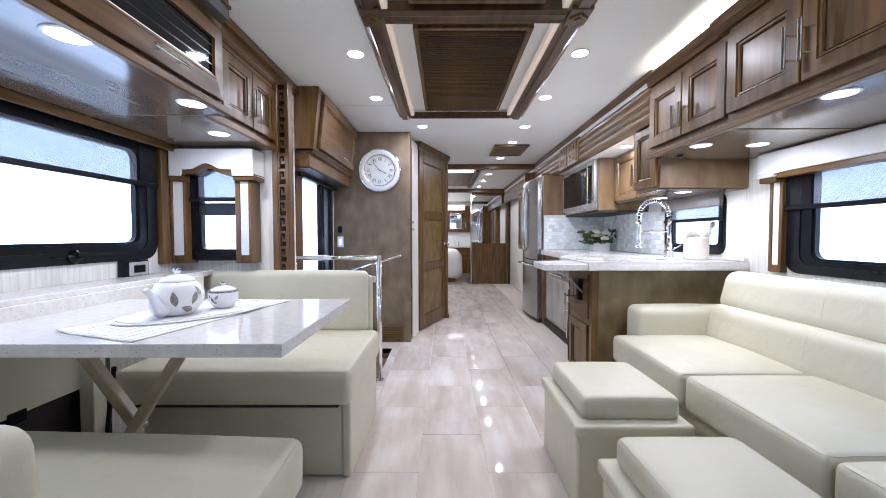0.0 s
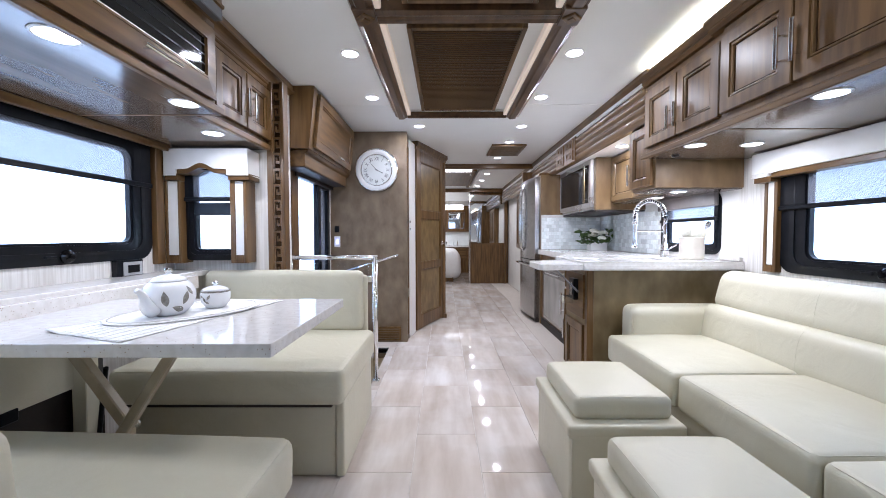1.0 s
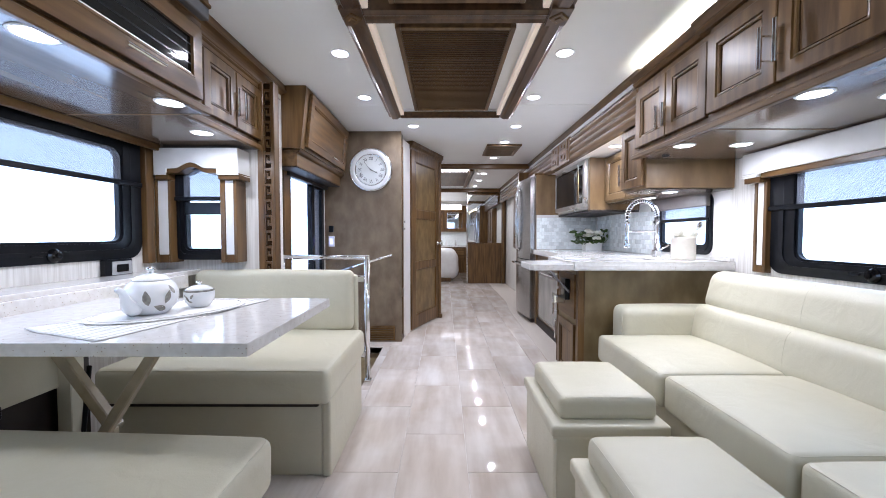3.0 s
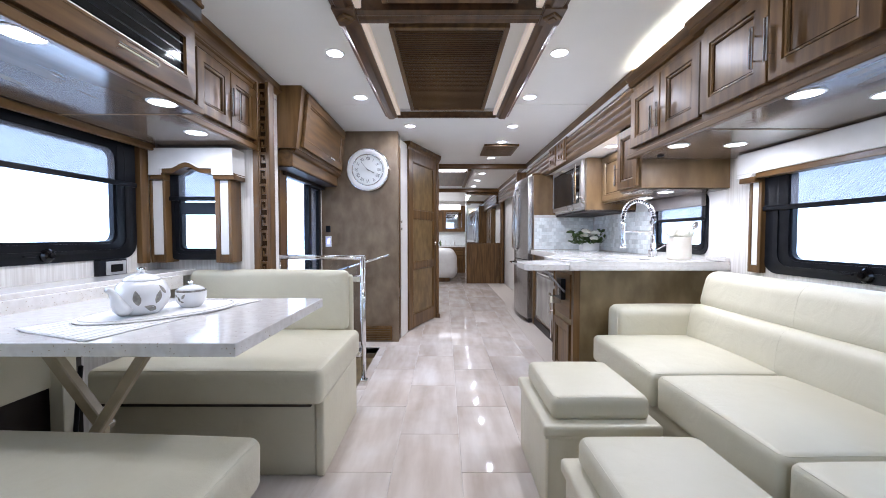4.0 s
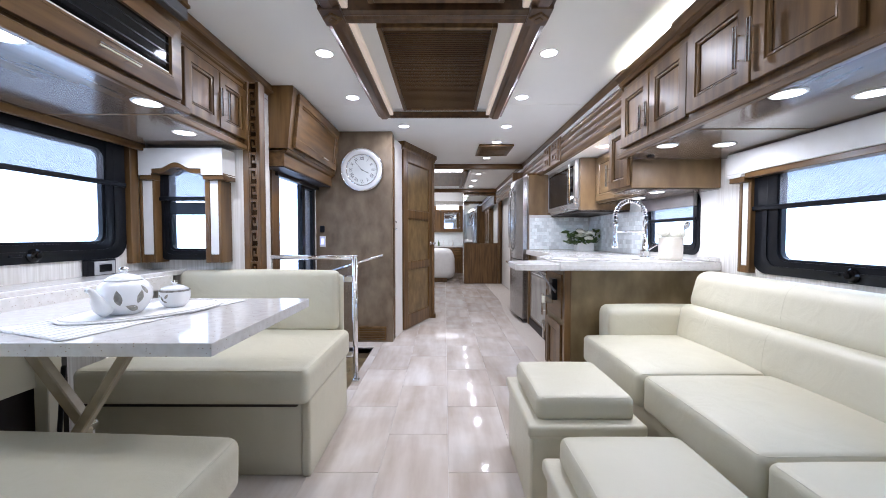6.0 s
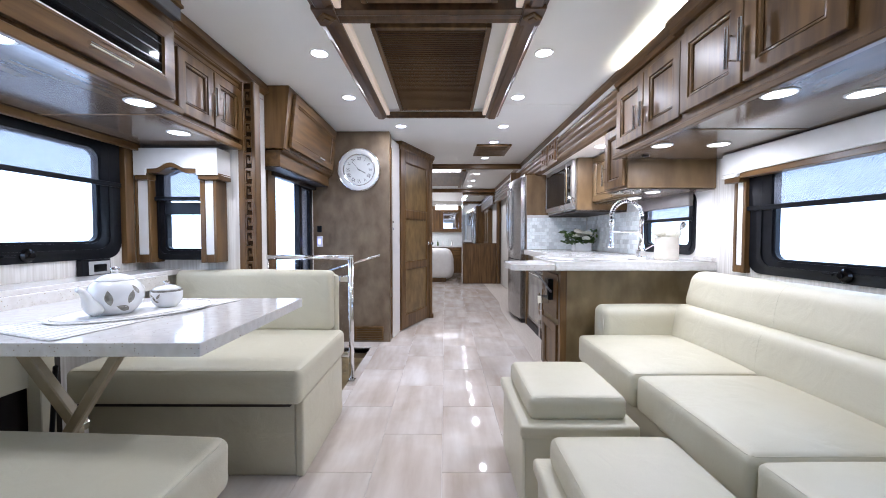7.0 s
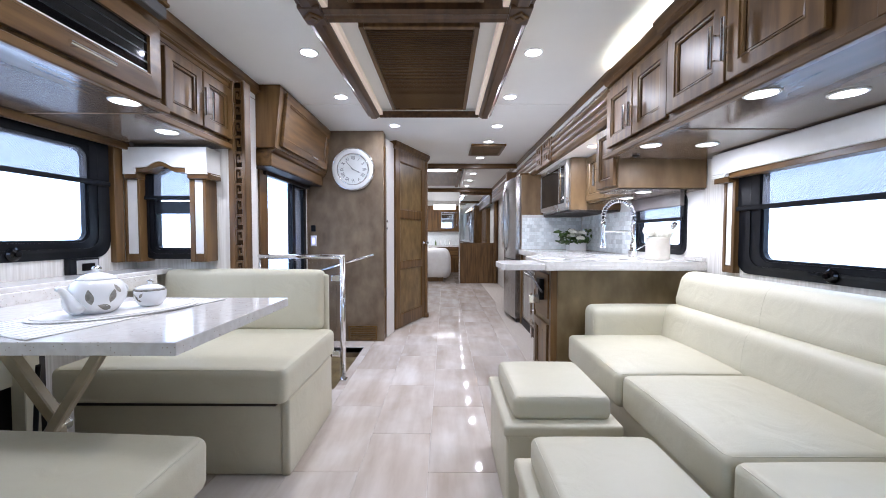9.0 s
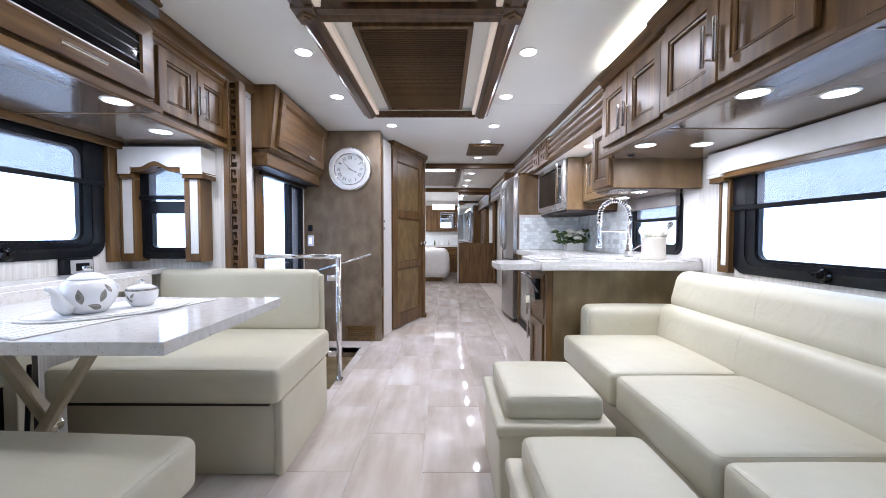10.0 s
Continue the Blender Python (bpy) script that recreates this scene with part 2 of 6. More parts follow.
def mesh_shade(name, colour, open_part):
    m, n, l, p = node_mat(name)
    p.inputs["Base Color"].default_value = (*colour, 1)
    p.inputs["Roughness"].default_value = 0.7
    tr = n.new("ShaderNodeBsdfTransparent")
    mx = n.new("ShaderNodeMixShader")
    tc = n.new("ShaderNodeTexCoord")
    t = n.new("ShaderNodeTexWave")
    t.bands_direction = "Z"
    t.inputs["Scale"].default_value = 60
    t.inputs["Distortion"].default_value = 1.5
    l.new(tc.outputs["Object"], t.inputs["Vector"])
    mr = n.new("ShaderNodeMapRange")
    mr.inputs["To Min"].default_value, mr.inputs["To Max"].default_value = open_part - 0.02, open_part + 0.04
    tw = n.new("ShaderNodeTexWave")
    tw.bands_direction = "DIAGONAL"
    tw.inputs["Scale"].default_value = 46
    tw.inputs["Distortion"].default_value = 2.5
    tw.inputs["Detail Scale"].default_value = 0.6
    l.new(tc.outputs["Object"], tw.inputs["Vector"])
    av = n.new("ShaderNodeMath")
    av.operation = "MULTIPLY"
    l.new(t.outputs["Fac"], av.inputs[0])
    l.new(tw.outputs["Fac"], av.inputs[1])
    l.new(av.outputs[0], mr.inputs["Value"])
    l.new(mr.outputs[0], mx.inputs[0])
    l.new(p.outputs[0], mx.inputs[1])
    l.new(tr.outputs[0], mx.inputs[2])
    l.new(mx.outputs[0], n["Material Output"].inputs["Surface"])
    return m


GLASS = glass_material("clear_glass", (0.97, 0.99, 1.0))
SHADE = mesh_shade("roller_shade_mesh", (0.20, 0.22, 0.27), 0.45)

# ---- mesh helpers ----
LOC = {}


def thing(name, at, label, category, group="", kind=""):
    ob = new(name)
    ob.empty_display_size = 0.05
    ob.location = at
    LOC[ob] = Vector(at)
    return tagged(ob, label, category, group, kind)


def part(name, bm, material, parent=None, label="", smooth=False):
    """Links a bmesh, given in world metres, as one mesh under its thing or part."""
    at = LOC[parent] if parent else Vector((0, 0, 0))
    bmesh.ops.translate(bm, vec=-at, verts=bm.verts)
    me = bpy.data.meshes.new(name)
    bm.to_mesh(me)
    bm.free()
    me.materials.append(material)
    if smooth:
        me.shade_smooth()
    ob = new(name, me)
    if parent:
        ob.parent = parent
    LOC[ob] = at
    if label:
        tagged(ob, label)
    return ob


def solo(name, bm, material, label, category, group="", kind="", smooth=False):
    """A thing that is one mesh, its origin at the middle of its base."""
    lo = [min(v.co[i] for v in bm.verts) for i in range(3)]
    hi = [max(v.co[i] for v in bm.verts) for i in range(3)]
    at = Vector(((lo[0] + hi[0]) / 2, (lo[1] + hi[1]) / 2, lo[2]))
    bmesh.ops.translate(bm, vec=-at, verts=bm.verts)
    me = bpy.data.meshes.new(name)
    bm.to_mesh(me)
    bm.free()
    me.materials.append(material)
    if smooth:
        me.shade_smooth()
    ob = new(name, me)
    ob.location = at
    LOC[ob] = at
    return tagged(ob, label, category, group, kind)


def structure(name, bm, material, label, category):
    return solo(name, bm, material, label, category, kind="structure")


def boxes(*dims, bevel=0.0, seg=1):
    """One bmesh of boxes (x0, x1, y0, y1, z0, z1)."""
    bm = bmesh.new()
    for x0, x1, y0, y1, z0, z1 in dims:
        r = bmesh.ops.create_cube(bm, size=1.0)
        for v in r["verts"]:
            v.co = Vector(((x0 + x1) / 2 + v.co.x * (x1 - x0), (y0 + y1) / 2 + v.co.y * (y1 - y0), (z0 + z1) / 2 + v.co.z * (z1 - z0)))
    if bevel:
        bmesh.ops.bevel(bm, geom=list(bm.edges), offset=bevel, segments=seg, profile=0.5, affect="EDGES")
    return bm


def spaced(h, r, n):
    return [-h, -h + 0.08 * r, -h + 0.29 * r, -h + 0.62 * r, -h + r] + [(-1 + 2 * i / n) * (h - r) for i in range(1, n)] + [h - r, h - 0.62 * r, h - 0.29 * r, h - 0.08 * r, h]


def cushion(x0, x1, y0, y1, z0, z1, r=0.03, crown=0.0, n=6):
    """A rounded box whose top swells by crown."""
    h = [(x1 - x0) / 2, (y1 - y0) / 2, (z1 - z0) / 2]
    c = Vector(((x0 + x1) / 2, (y0 + y1) / 2, (z0 + z1) / 2))
    r = min(r, *[0.98 * a for a in h])
    co = [spaced(a, r, n) for a in h]
    bm = bmesh.new()
    for ax in range(3):
        u, w = [(1, 2), (2, 0), (0, 1)][ax]
        for sgn in (-1, 1):
            rows = []
            for a in co[u]:
                row = []
                for b in co[w]:
                    q = [0, 0, 0]
                    q[ax], q[u], q[w] = sgn * h[ax], a, b
                    inner = Vector([max(-(h[i] - r), min(h[i] - r, q[i])) for i in range(3)])
                    d = Vector(q) - inner
                    v = inner + d.normalized() * r
                    if v.z > 0:
                        v.z += crown * max(0, 1 - (v.x / h[0]) ** 2) ** 0.6 * max(0, 1 - (v.y / h[1]) ** 2) ** 0.6
                    row.append(bm.verts.new(c + v))
                rows.append(row)
            for i in range(len(rows) - 1):
                for j in range(len(rows[0]) - 1):
                    f = [rows[i][j], rows[i + 1][j], rows[i + 1][j + 1], rows[i][j + 1]]
                    bm.faces.new(f if sgn > 0 else f[::-1])
    bmesh.ops.remove_doubles(bm, verts=bm.verts, dist=0.0002)
    return bm


def rim_path(x0, x1, y0, y1, top, r, crown, s, lift=0.0004, n=10):
    """The seam round a cushion's top, s in from its edge."""
    hx, hy, cx, cy = (x1 - x0) / 2, (y1 - y0) / 2, (x0 + x1) / 2, (y0 + y1) / 2
    base = top - r + math.sqrt(max(0.0, r * r - (r - s) ** 2)) + lift
    out = []
    for u, v in rect(-hx + s, hx - s, -hy + s, hy - s, r * 0.9, 4):
        out.append((u, v))
    path = []
    for (ua, va), (ub, vb) in zip(out, out[1:] + out[:1]):
        k = max(1, int(((ub - ua) ** 2 + (vb - va) ** 2) ** 0.5 / 0.04))
        for i in range(k):
            u, v = ua + (ub - ua) * i / k, va + (vb - va) * i / k
            z = base + crown * max(0, 1 - (u / hx) ** 2) ** 0.6 * max(0, 1 - (v / hy) ** 2) ** 0.6
            path.append((cx + u, cy + v, z))
    return path


def moved(bm, m):
    bmesh.ops.transform(bm, matrix=m, verts=bm.verts)
    return bm


def prism(points, z0, z1, bevel=0.0):
    """An upright prism over a plan outline."""
    bm = bmesh.new()
    lo = [bm.verts.new((x, y, z0)) for x, y in points]
    hi = [bm.verts.new((x, y, z1)) for x, y in points]
    bm.faces.new(lo[::-1])
    bm.faces.new(hi)
    for i in range(len(points)):
        j = (i + 1) % len(points)
        bm.faces.new((lo[i], lo[j], hi[j], hi[i]))
    bmesh.ops.recalc_face_normals(bm, faces=bm.faces)
    if bevel:
        bmesh.ops.bevel(bm, geom=list(bm.edges), offset=bevel, segments=1, affect="EDGES")
    return bm


def extrude_y(profile, y0, y1):
    """A moulding along y from an outline of (x, z)."""
    return moved(prism([(x, -z) for x, z in profile], y0, y1), Matrix(((1, 0, 0, 0), (0, 0, 1, 0), (0, -1, 0, 0), (0, 0, 0, 1))))


def extrude_x(profile, x0, x1):
    """A moulding along x from an outline of (y, z)."""
    return moved(prism(profile, x0, x1), Matrix(((0, 0, 1, 0), (1, 0, 0, 0), (0, 1, 0, 0), (0, 0, 0, 1))))


def rod(a, b, r, n=14, r2=None):
    a, b = Vector(a), Vector(b)
    bm = bmesh.new()
    bmesh.ops.create_cone(bm, cap_ends=True, segments=n, radius1=r, radius2=r if r2 is None else r2, depth=(b - a).length)
    q = (b - a).to_track_quat("Z", "Y").to_matrix().to_4x4()
    return moved(bm, Matrix.Translation((a + b) / 2) @ q)


def join(*bms):
    out = bmesh.new()
    for b in bms:
        me = bpy.data.meshes.new("tmp")
        b.to_mesh(me)
        b.free()
        out.from_mesh(me)
        bpy.data.meshes.remove(me)
    return out


def tube(points, r, n=10, closed=False):
    """A round tube along points."""
    pts = [Vector(q) for q in points]
    bm = bmesh.new()
    rings = []
    k = len(pts)
    side = None
    for i in range(k):
        if closed:
            d = pts[(i + 1) % k] - pts[i - 1]
        else:
            d = pts[min(i + 1, k - 1)] - pts[max(i - 1, 0)]
        d.normalize()
        if side is None:
            side = d.orthogonal().normalized()
        side = (side - d * side.dot(d)).normalized()
        up = d.cross(side)
        q = r[i] if isinstance(r, (list, tuple)) else r
        rings.append([bm.verts.new(pts[i] + q * (math.cos(2 * pi * j / n) * side + math.sin(2 * pi * j / n) * up)) for j in range(n)])
    for i in range(k if closed else k - 1):
        a, b = rings[i], rings[(i + 1) % k]
        for j in range(n):
            bm.faces.new((a[j], a[(j + 1) % n], b[(j + 1) % n], b[j]))
    if not closed:
        bm.faces.new(rings[0][::-1])
        bm.faces.new(rings[-1])
    return bm


def lathe(profile, at, n=32, hoop=False):
    """A turned body from (radius, height) pairs; hoop: the outline closes on itself and leaves the middle open."""
    bm = bmesh.new()
    rings = []
    for r, z in profile:
        rings.append([bm.verts.new((at[0] + max(r, 0.0005) * math.cos(2 * pi * j / n), at[1] + max(r, 0.0005) * math.sin(2 * pi * j / n), at[2] + z)) for j in range(n)])
    for a, b in zip(rings, rings[1:]):
        for j in range(n):
            bm.faces.new((a[j], a[(j + 1) % n], b[(j + 1) % n], b[j]))
    if hoop:
        for j in range(n):
            bm.faces.new((rings[-1][j], rings[-1][(j + 1) % n], rings[0][(j + 1) % n], rings[0][j]))
    else:
        bm.faces.new(rings[0][::-1])
        bm.faces.new(rings[-1])
    bmesh.ops.recalc_face_normals(bm, faces=bm.faces)
    return bm


def basis(origin, u, v):
    """Places local (u, v, w) so that w points out of the face."""
    u, v = Vector(u).normalized(), Vector(v).normalized()
    w = u.cross(v)
    return Matrix.Translation(origin) @ Matrix((u, v, w)).transposed().to_4x4()


def framed(w, h, b, thick, sunk, edge=0.003):
    """A framed door in one piece: frame, moulded lip and sunk panel, local u, v, w."""
    bm = boxes((0, w, 0, h, 0, thick), bevel=edge)
    face = max(bm.faces, key=lambda f: (round(f.calc_center_median().z, 4), f.calc_area()))
    for step, depth in ((b - edge, 0), (0.0008, -0.009), (0.0035, 0), (0.001, 0.005), (0.008, -0.002), (0.003, -(sunk - 0.007))):
        bmesh.ops.inset_region(bm, faces=[face], thickness=step, depth=depth, use_even_offset=True)
    return bm


def rect(u0, u1, v0, v1, r=0.0, n=5):
    """A rectangle's outline, its corners rounded by r."""
    if not r:
        return [(u0, v0), (u1, v0), (u1, v1), (u0, v1)]
    out = []
    for cu, cv, a in ((u1 - r, v0 + r, -90), (u1 - r, v1 - r, 0), (u0 + r, v1 - r, 90), (u0 + r, v0 + r, 180)):
        out += [(cu + r * math.cos(radians(a + 90 * k / n)), cv + r * math.sin(radians(a + 90 * k / n))) for k in range(n + 1)]
    return out


def ring(outer, inner, w0, w1, m=None, slope=0.0):
    """A closed frame between two outlines of as many points, from depth w0 to w1."""
    bm = bmesh.new()
    k = len(outer)
    a = [bm.verts.new((u, v, w0)) for u, v in outer]
    b = [bm.verts.new((u, v, w1 - slope)) for u, v in outer]
    c = [bm.verts.new((u, v, w1)) for u, v in inner]
    d = [bm.verts.new((u, v, w0)) for u, v in inner]
    for i in range(k):
        j = (i + 1) % k
        for p, q in ((a, b), (b, c), (c, d), (d, a)):
            bm.faces.new((p[i], p[j], q[j], q[i]))
    bmesh.ops.recalc_face_normals(bm, faces=bm.faces)
    return moved(bm, m) if m else bm


def bar_handle(m, u, v, length, parent, upright=True, out=0.032):
    a, b = ((u, v - length / 2, out), (u, v + length / 2, out)) if upright else ((u - length / 2, v, out), (u + length / 2, v, out))
    a, b = Vector(a), Vector(b)
    d = (b - a)
    bm = join(rod(a, b, 0.0076), rod(a + d * 0.2 - Vector((0, 0, out)), a + d * 0.2, 0.004, 8), rod(b - d * 0.2 - Vector((0, 0, out)), b - d * 0.2, 0.004, 8))
    return part("handle", moved(bm, m), CHROME, parent, "polished chrome bar handle", smooth=False)


def cabinet_door(m, w, h, parent, material=None, b=0.055, thick=0.022, sunk=0.015, handle=None):
    d = part("door", moved(framed(w, h, b, thick, sunk), m), material or WOOD, parent)
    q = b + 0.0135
    # Dark ring paints the recess shadow together with the wood glaze.
    part("glaze_shadow_line", moved(ring(rect(q, w - q, q, h - q), rect(q + 0.007, w - q - 0.007, q + 0.007, h - q - 0.007), thick - sunk - 0.002, thick - sunk + 0.0025, None), m), GLAZESHADOW, d, "dark line of glaze and painted shadow round the sunk panel")
    if handle:
        u, v, length, upright = handle
        bar_handle(m @ Matrix.Translation((0, 0, thick)), u, v, length, d, upright)
    return d


def downlight(x, y, z, r=0.05, lit=True, watts=None):
    t = thing("downlight", (x, y, z), "round white recessed ceiling downlight, switched on", "ceiling light", "recessed downlights")
    part("rim", lathe([(r, -0.004), (r + 0.008, -0.003), (r + 0.010, 0.0), (r + 0.002, 0.001), (r, -0.002)], (x, y, z), 28, hoop=True), PLASTIC, t, smooth=True)
    part("lens", lathe([(0.0, -0.0055), (r * 0.7, -0.005), (r, -0.003), (r, 0.001), (0.0, 0.001)], (x, y, z), 28), LED, t, "glowing frosted lens", smooth=True)
    d = bpy.data.lights.new("downlight_lamp", "AREA")
    d.shape, d.size, d.energy, d.color = "DISK", r * 1.9, LAMP * (1 if watts is None else watts), (1.0, 0.965, 0.915)
    d.spread = radians(180)
    ob = new("downlight_lamp", d)
    ob.location = (x, y, z - 0.012)
    return t


# ---- structure ----
CEIL = 2.16
HOLE = (-1.16, -0.50, 2.72, 3.76)


def wall_x(name, x0, x1, y0, y1, z0, z1, opening, material, label):
    """A wall in a plane of constant x, with an opening (y0, y1, z0, z1)."""
    return structure(name, ring(rect(y0, y1, z0, z1), rect(*opening), x0, x1, Matrix(((0, 0, 1, 0), (1, 0, 0, 0), (0, 1, 0, 0), (0, 0, 0, 1)))), material, label, "wall")


def wall_y(name, x0, x1, y0, y1, z0, z1, opening, material, label):
    return structure(name, ring(rect(x0, x1, z0, z1), rect(*opening), -y1, -y0, Matrix(((1, 0, 0, 0), (0, 0, -1, 0), (0, 1, 0, 0), (0, 0, 0, 1)))), material, label, "wall")


WIN1 = (0.35, 2.215, 1.005, 1.665)
WIN2 = (-1.56, -1.235, 0.975, 1.54)
WINS = (0.35, 2.22, 0.91, 1.48)
WINK = (2.745, 3.40, 0.985, 1.385)
wall_x("wall_dinette", -1.73, -1.668, -0.3, 2.52, 0, CEIL, WIN1, WALLPAPER, "linen-textured pale wall behind the dinette")
wall_y("wall_slide_end", -1.668, -1.064, 2.46, 2.52, 0, CEIL, WIN2, WALLPAPER, "pale linen wall at the end of the dinette slide-out")
wall_x("wall_entry", -1.18, -1.12, 2.52, 3.95, -0.6, CEIL, (3.03, 3.935, -0.55, 1.70), WALLPAPER, "pale wall beside the entry door")
wall_x("wall_sofa", 1.98, 2.04, -0.3, 2.56, 0, CEIL, WINS, WALLPAPER, "linen-textured pale wall behind the sofa")
wall_x("wall_kitchen", 1.98, 2.04, 2.56, 4.80, 0, CEIL, WINK, JAMB, "pale kitchen wall with a window over the sink")
structure("wall_partition", boxes((-1.24, -0.335, 3.95, 4.00, -0.6, CEIL), bevel=0.002), PARTITION, "grey-brown veneered partition wall carrying the clock", "wall")
structure("wall_partition_side", boxes((-0.387, -0.337, 4.0, 4.11, 0, CEIL), bevel=0.002), WOOD, "narrow stained wood end of the partition", "wall")
structure("wall_slide_return_left", boxes((-1.73, -1.25, -0.36, -0.3, 0, CEIL)), WALLPAPER, "pale return wall of the slide-out", "wall")
structure("wall_slide_return_right", boxes((1.25, 2.04, -0.36, -0.3, 0, CEIL)), WALLPAPER, "pale return wall of the slide-out", "wall")
structure("wall_cab_left", boxes((-1.31, -1.25, -1.9, -0.36, 0, CEIL)), WALLPAPER, "pale side wall of the driver's cab", "wall")
structure("wall_cab_right", boxes((1.25, 1.31, -1.9, -0.36, 0, CEIL)), WALLPAPER, "pale side wall of the driver's cab", "wall")
# Unseen wall; its high slot is sized to light front-facing surfaces.
wall_y("wall_windscreen", -1.31, 1.31, -1.96, -1.9, 0, CEIL, (-0.75, 0.75, 1.48, 1.95), WALLPAPER, "unseen front wall, windscreen slot sized for the light")
structure("wall_hall_left", boxes((-0.36, -0.30, 5.2, 9.0, 0, CEIL)), WALLPAPER, "pale wall along the hallway", "wall")
structure("wall_hall_right", boxes((1.52, 1.58, 5.76, 8.76, 0, CEIL)), WALLPAPER, "pale wall along the hallway", "wall")
structure("wall_behind_fridge", boxes((1.98, 2.04, 4.80, 5.9, 0, CEIL)), WALLPAPER, "wall behind the refrigerator", "wall")
structure("wall_fridge_end", boxes((1.50, 2.04, 5.70, 5.76, 0, CEIL)), WALLPAPER, "pale wall past the refrigerator", "wall")
structure("wall_bath_back", boxes((-1.24, -0.36, 5.2, 5.26, 0, CEIL)), WALLPAPER, "pale bathroom wall", "wall")
structure("wall_bath_side", boxes((-1.24, -1.18, 4.0, 5.2, 0, CEIL)), WALLPAPER, "pale bathroom wall", "wall")
structure("wall_bedroom_left", boxes((-1.31, -1.25, 9.0, 11.8, 0, CEIL)), WALLPAPER, "pale bedroom wall", "wall")
structure("wall_bedroom_near", boxes((-1.31, -0.36, 8.94, 9.0, 0, CEIL)), WALLPAPER, "pale bedroom wall", "wall")
structure("wall_bedroom_right", boxes((1.52, 1.58, 8.76, 11.8, 0, CEIL)), WALLPAPER, "pale bedroom wall", "wall")
structure("wall_bedroom_end", boxes((-1.31, 1.58, 11.74, 11.8, 0, CEIL)), WALLPAPER, "pale rear bedroom wall", "wall")
structure("jamb", prism([(-0.337, 4.11), (-0.327, 4.10), (-0.282, 4.36), (-0.35, 4.36)], 0, 2.12), JAMB, "white painted door jamb", "jamb")
structure("ceiling", boxes((-1.73, 0 - 0.39, -1.96, 11.8, CEIL, CEIL + 0.05), (-0.39, 0.67, -1.96, -0.4, CEIL, CEIL + 0.05), (-0.39, 0.67, 3.37, 11.8, CEIL, CEIL + 0.05),
                           (0.67, 2.04, -1.96, 11.8, CEIL, CEIL + 0.05), (-0.39, 0.67, -0.4, 3.37, CEIL + 0.03, CEIL + 0.08)), VINYL, "white padded vinyl ceiling", "ceiling")
structure("ceiling_seam", boxes((-1.0, -0.40, 3.17, 3.18, CEIL - 0.003, CEIL), (0.68, 1.3, 3.17, 3.18, CEIL - 0.003, CEIL)), VINYL, "thin white joint strip on the ceiling", "trim")

# ---- ceiling centrepiece ----
tray = thing("ceiling_tray", (0.14, 1.6, 2.10), "dark stained wood ceiling tray with slatted air panels", "ceiling feature")
prof = lambda a, b, s: [(a, 2.165), (a, 2.125), (a + s * 0.018, 2.118), (a + s * 0.03, 2.102), (b - s * 0.03, 2.102), (b - s * 0.02, 2.112), (b, 2.118), (b, 2.165)]
part("side_rail", extrude_y(prof(-0.370, -0.268, 1), -0.3, 3.365), TRAYWOOD, tray)
part("side_rail", extrude_y(prof(0.688, 0.580, -1), -0.3, 3.365), TRAYWOOD, tray)
part("end_rail", boxes((-0.268, 0.580, 3.350, 3.372, 2.112, 2.165), bevel=0.004), TRAYWOOD, tray)
part("cross_beam", extrude_x([(1.808, 2.165), (1.808, 2.118), (1.828, 2.106), (1.845, 2.112), (1.872, 2.112), (1.890, 2.104), (1.905, 2.114), (1.905, 2.165)], -0.285, 0.605), TRAYWOOD, tray)
for sx in (-0.315, 0.632):
    part("carved_block", boxes((sx - 0.050, sx + 0.050, 1.765, 1.905, 2.097, 2.12), bevel=0.004), TRAYWOOD, tray)
    part("diamond", join(moved(boxes((-0.034, 0.034, -0.034, 0.034, 0, 0.012), bevel=0.004), pose(sx, 1.835, 2.089, 0, 0, 45)),
                         moved(boxes((-0.016, 0.016, -0.016, 0.016, 0, 0.010), bevel=0.003), pose(sx, 1.835, 2.084, 0, 0, 45))), WOOD, tray)
# Inner rail cheeks, no lamps: the light on them is a faint emission.
for sx in (-0.269, 0.551):
    part("lit_cheek", boxes((sx, sx + 0.030, -0.25, 3.335, 2.126, 2.166), bevel=0.004), GLOWCHEEK, tray, "tan rail cheek with a faint glow for the light on it")
for y0, y1 in ((1.975, 3.225), (0.45, 1.78)):
    p = part("air_panel", boxes((-0.140, -0.114, y0, y1, 2.128, 2.17), (0.438, 0.464, y0, y1, 2.128, 2.17), (-0.114, 0.438, y0, y0 + 0.028, 2.129, 2.17), (-0.114, 0.438, y1 - 0.028, y1, 2.129, 2.17), bevel=0.003), WOOD_H, tray)
    # Backing is coloured near-black to paint the shade between slats.
    part("panel_backing", boxes((-0.114, 0.438, y0 + 0.028, y1 - 0.028, 2.152, 2.17)), GAP, p)
    y = y0 + 0.038
    slat = None
    while y < y1 - 0.036:
        if slat is None:
            slat = part("slat", moved(boxes((-0.114, 0.438, -0.0078, 0.0078, -0.004, 0.004), bevel=0.002), pose(0, y, 2.140, 28, 0, 0)), WOOD_X, p)
            ys = y
        else:
            o = slat.copy()
            scene.collection.objects.link(o)
            o.location = (0, y - ys, 0)
        y += 0.0225

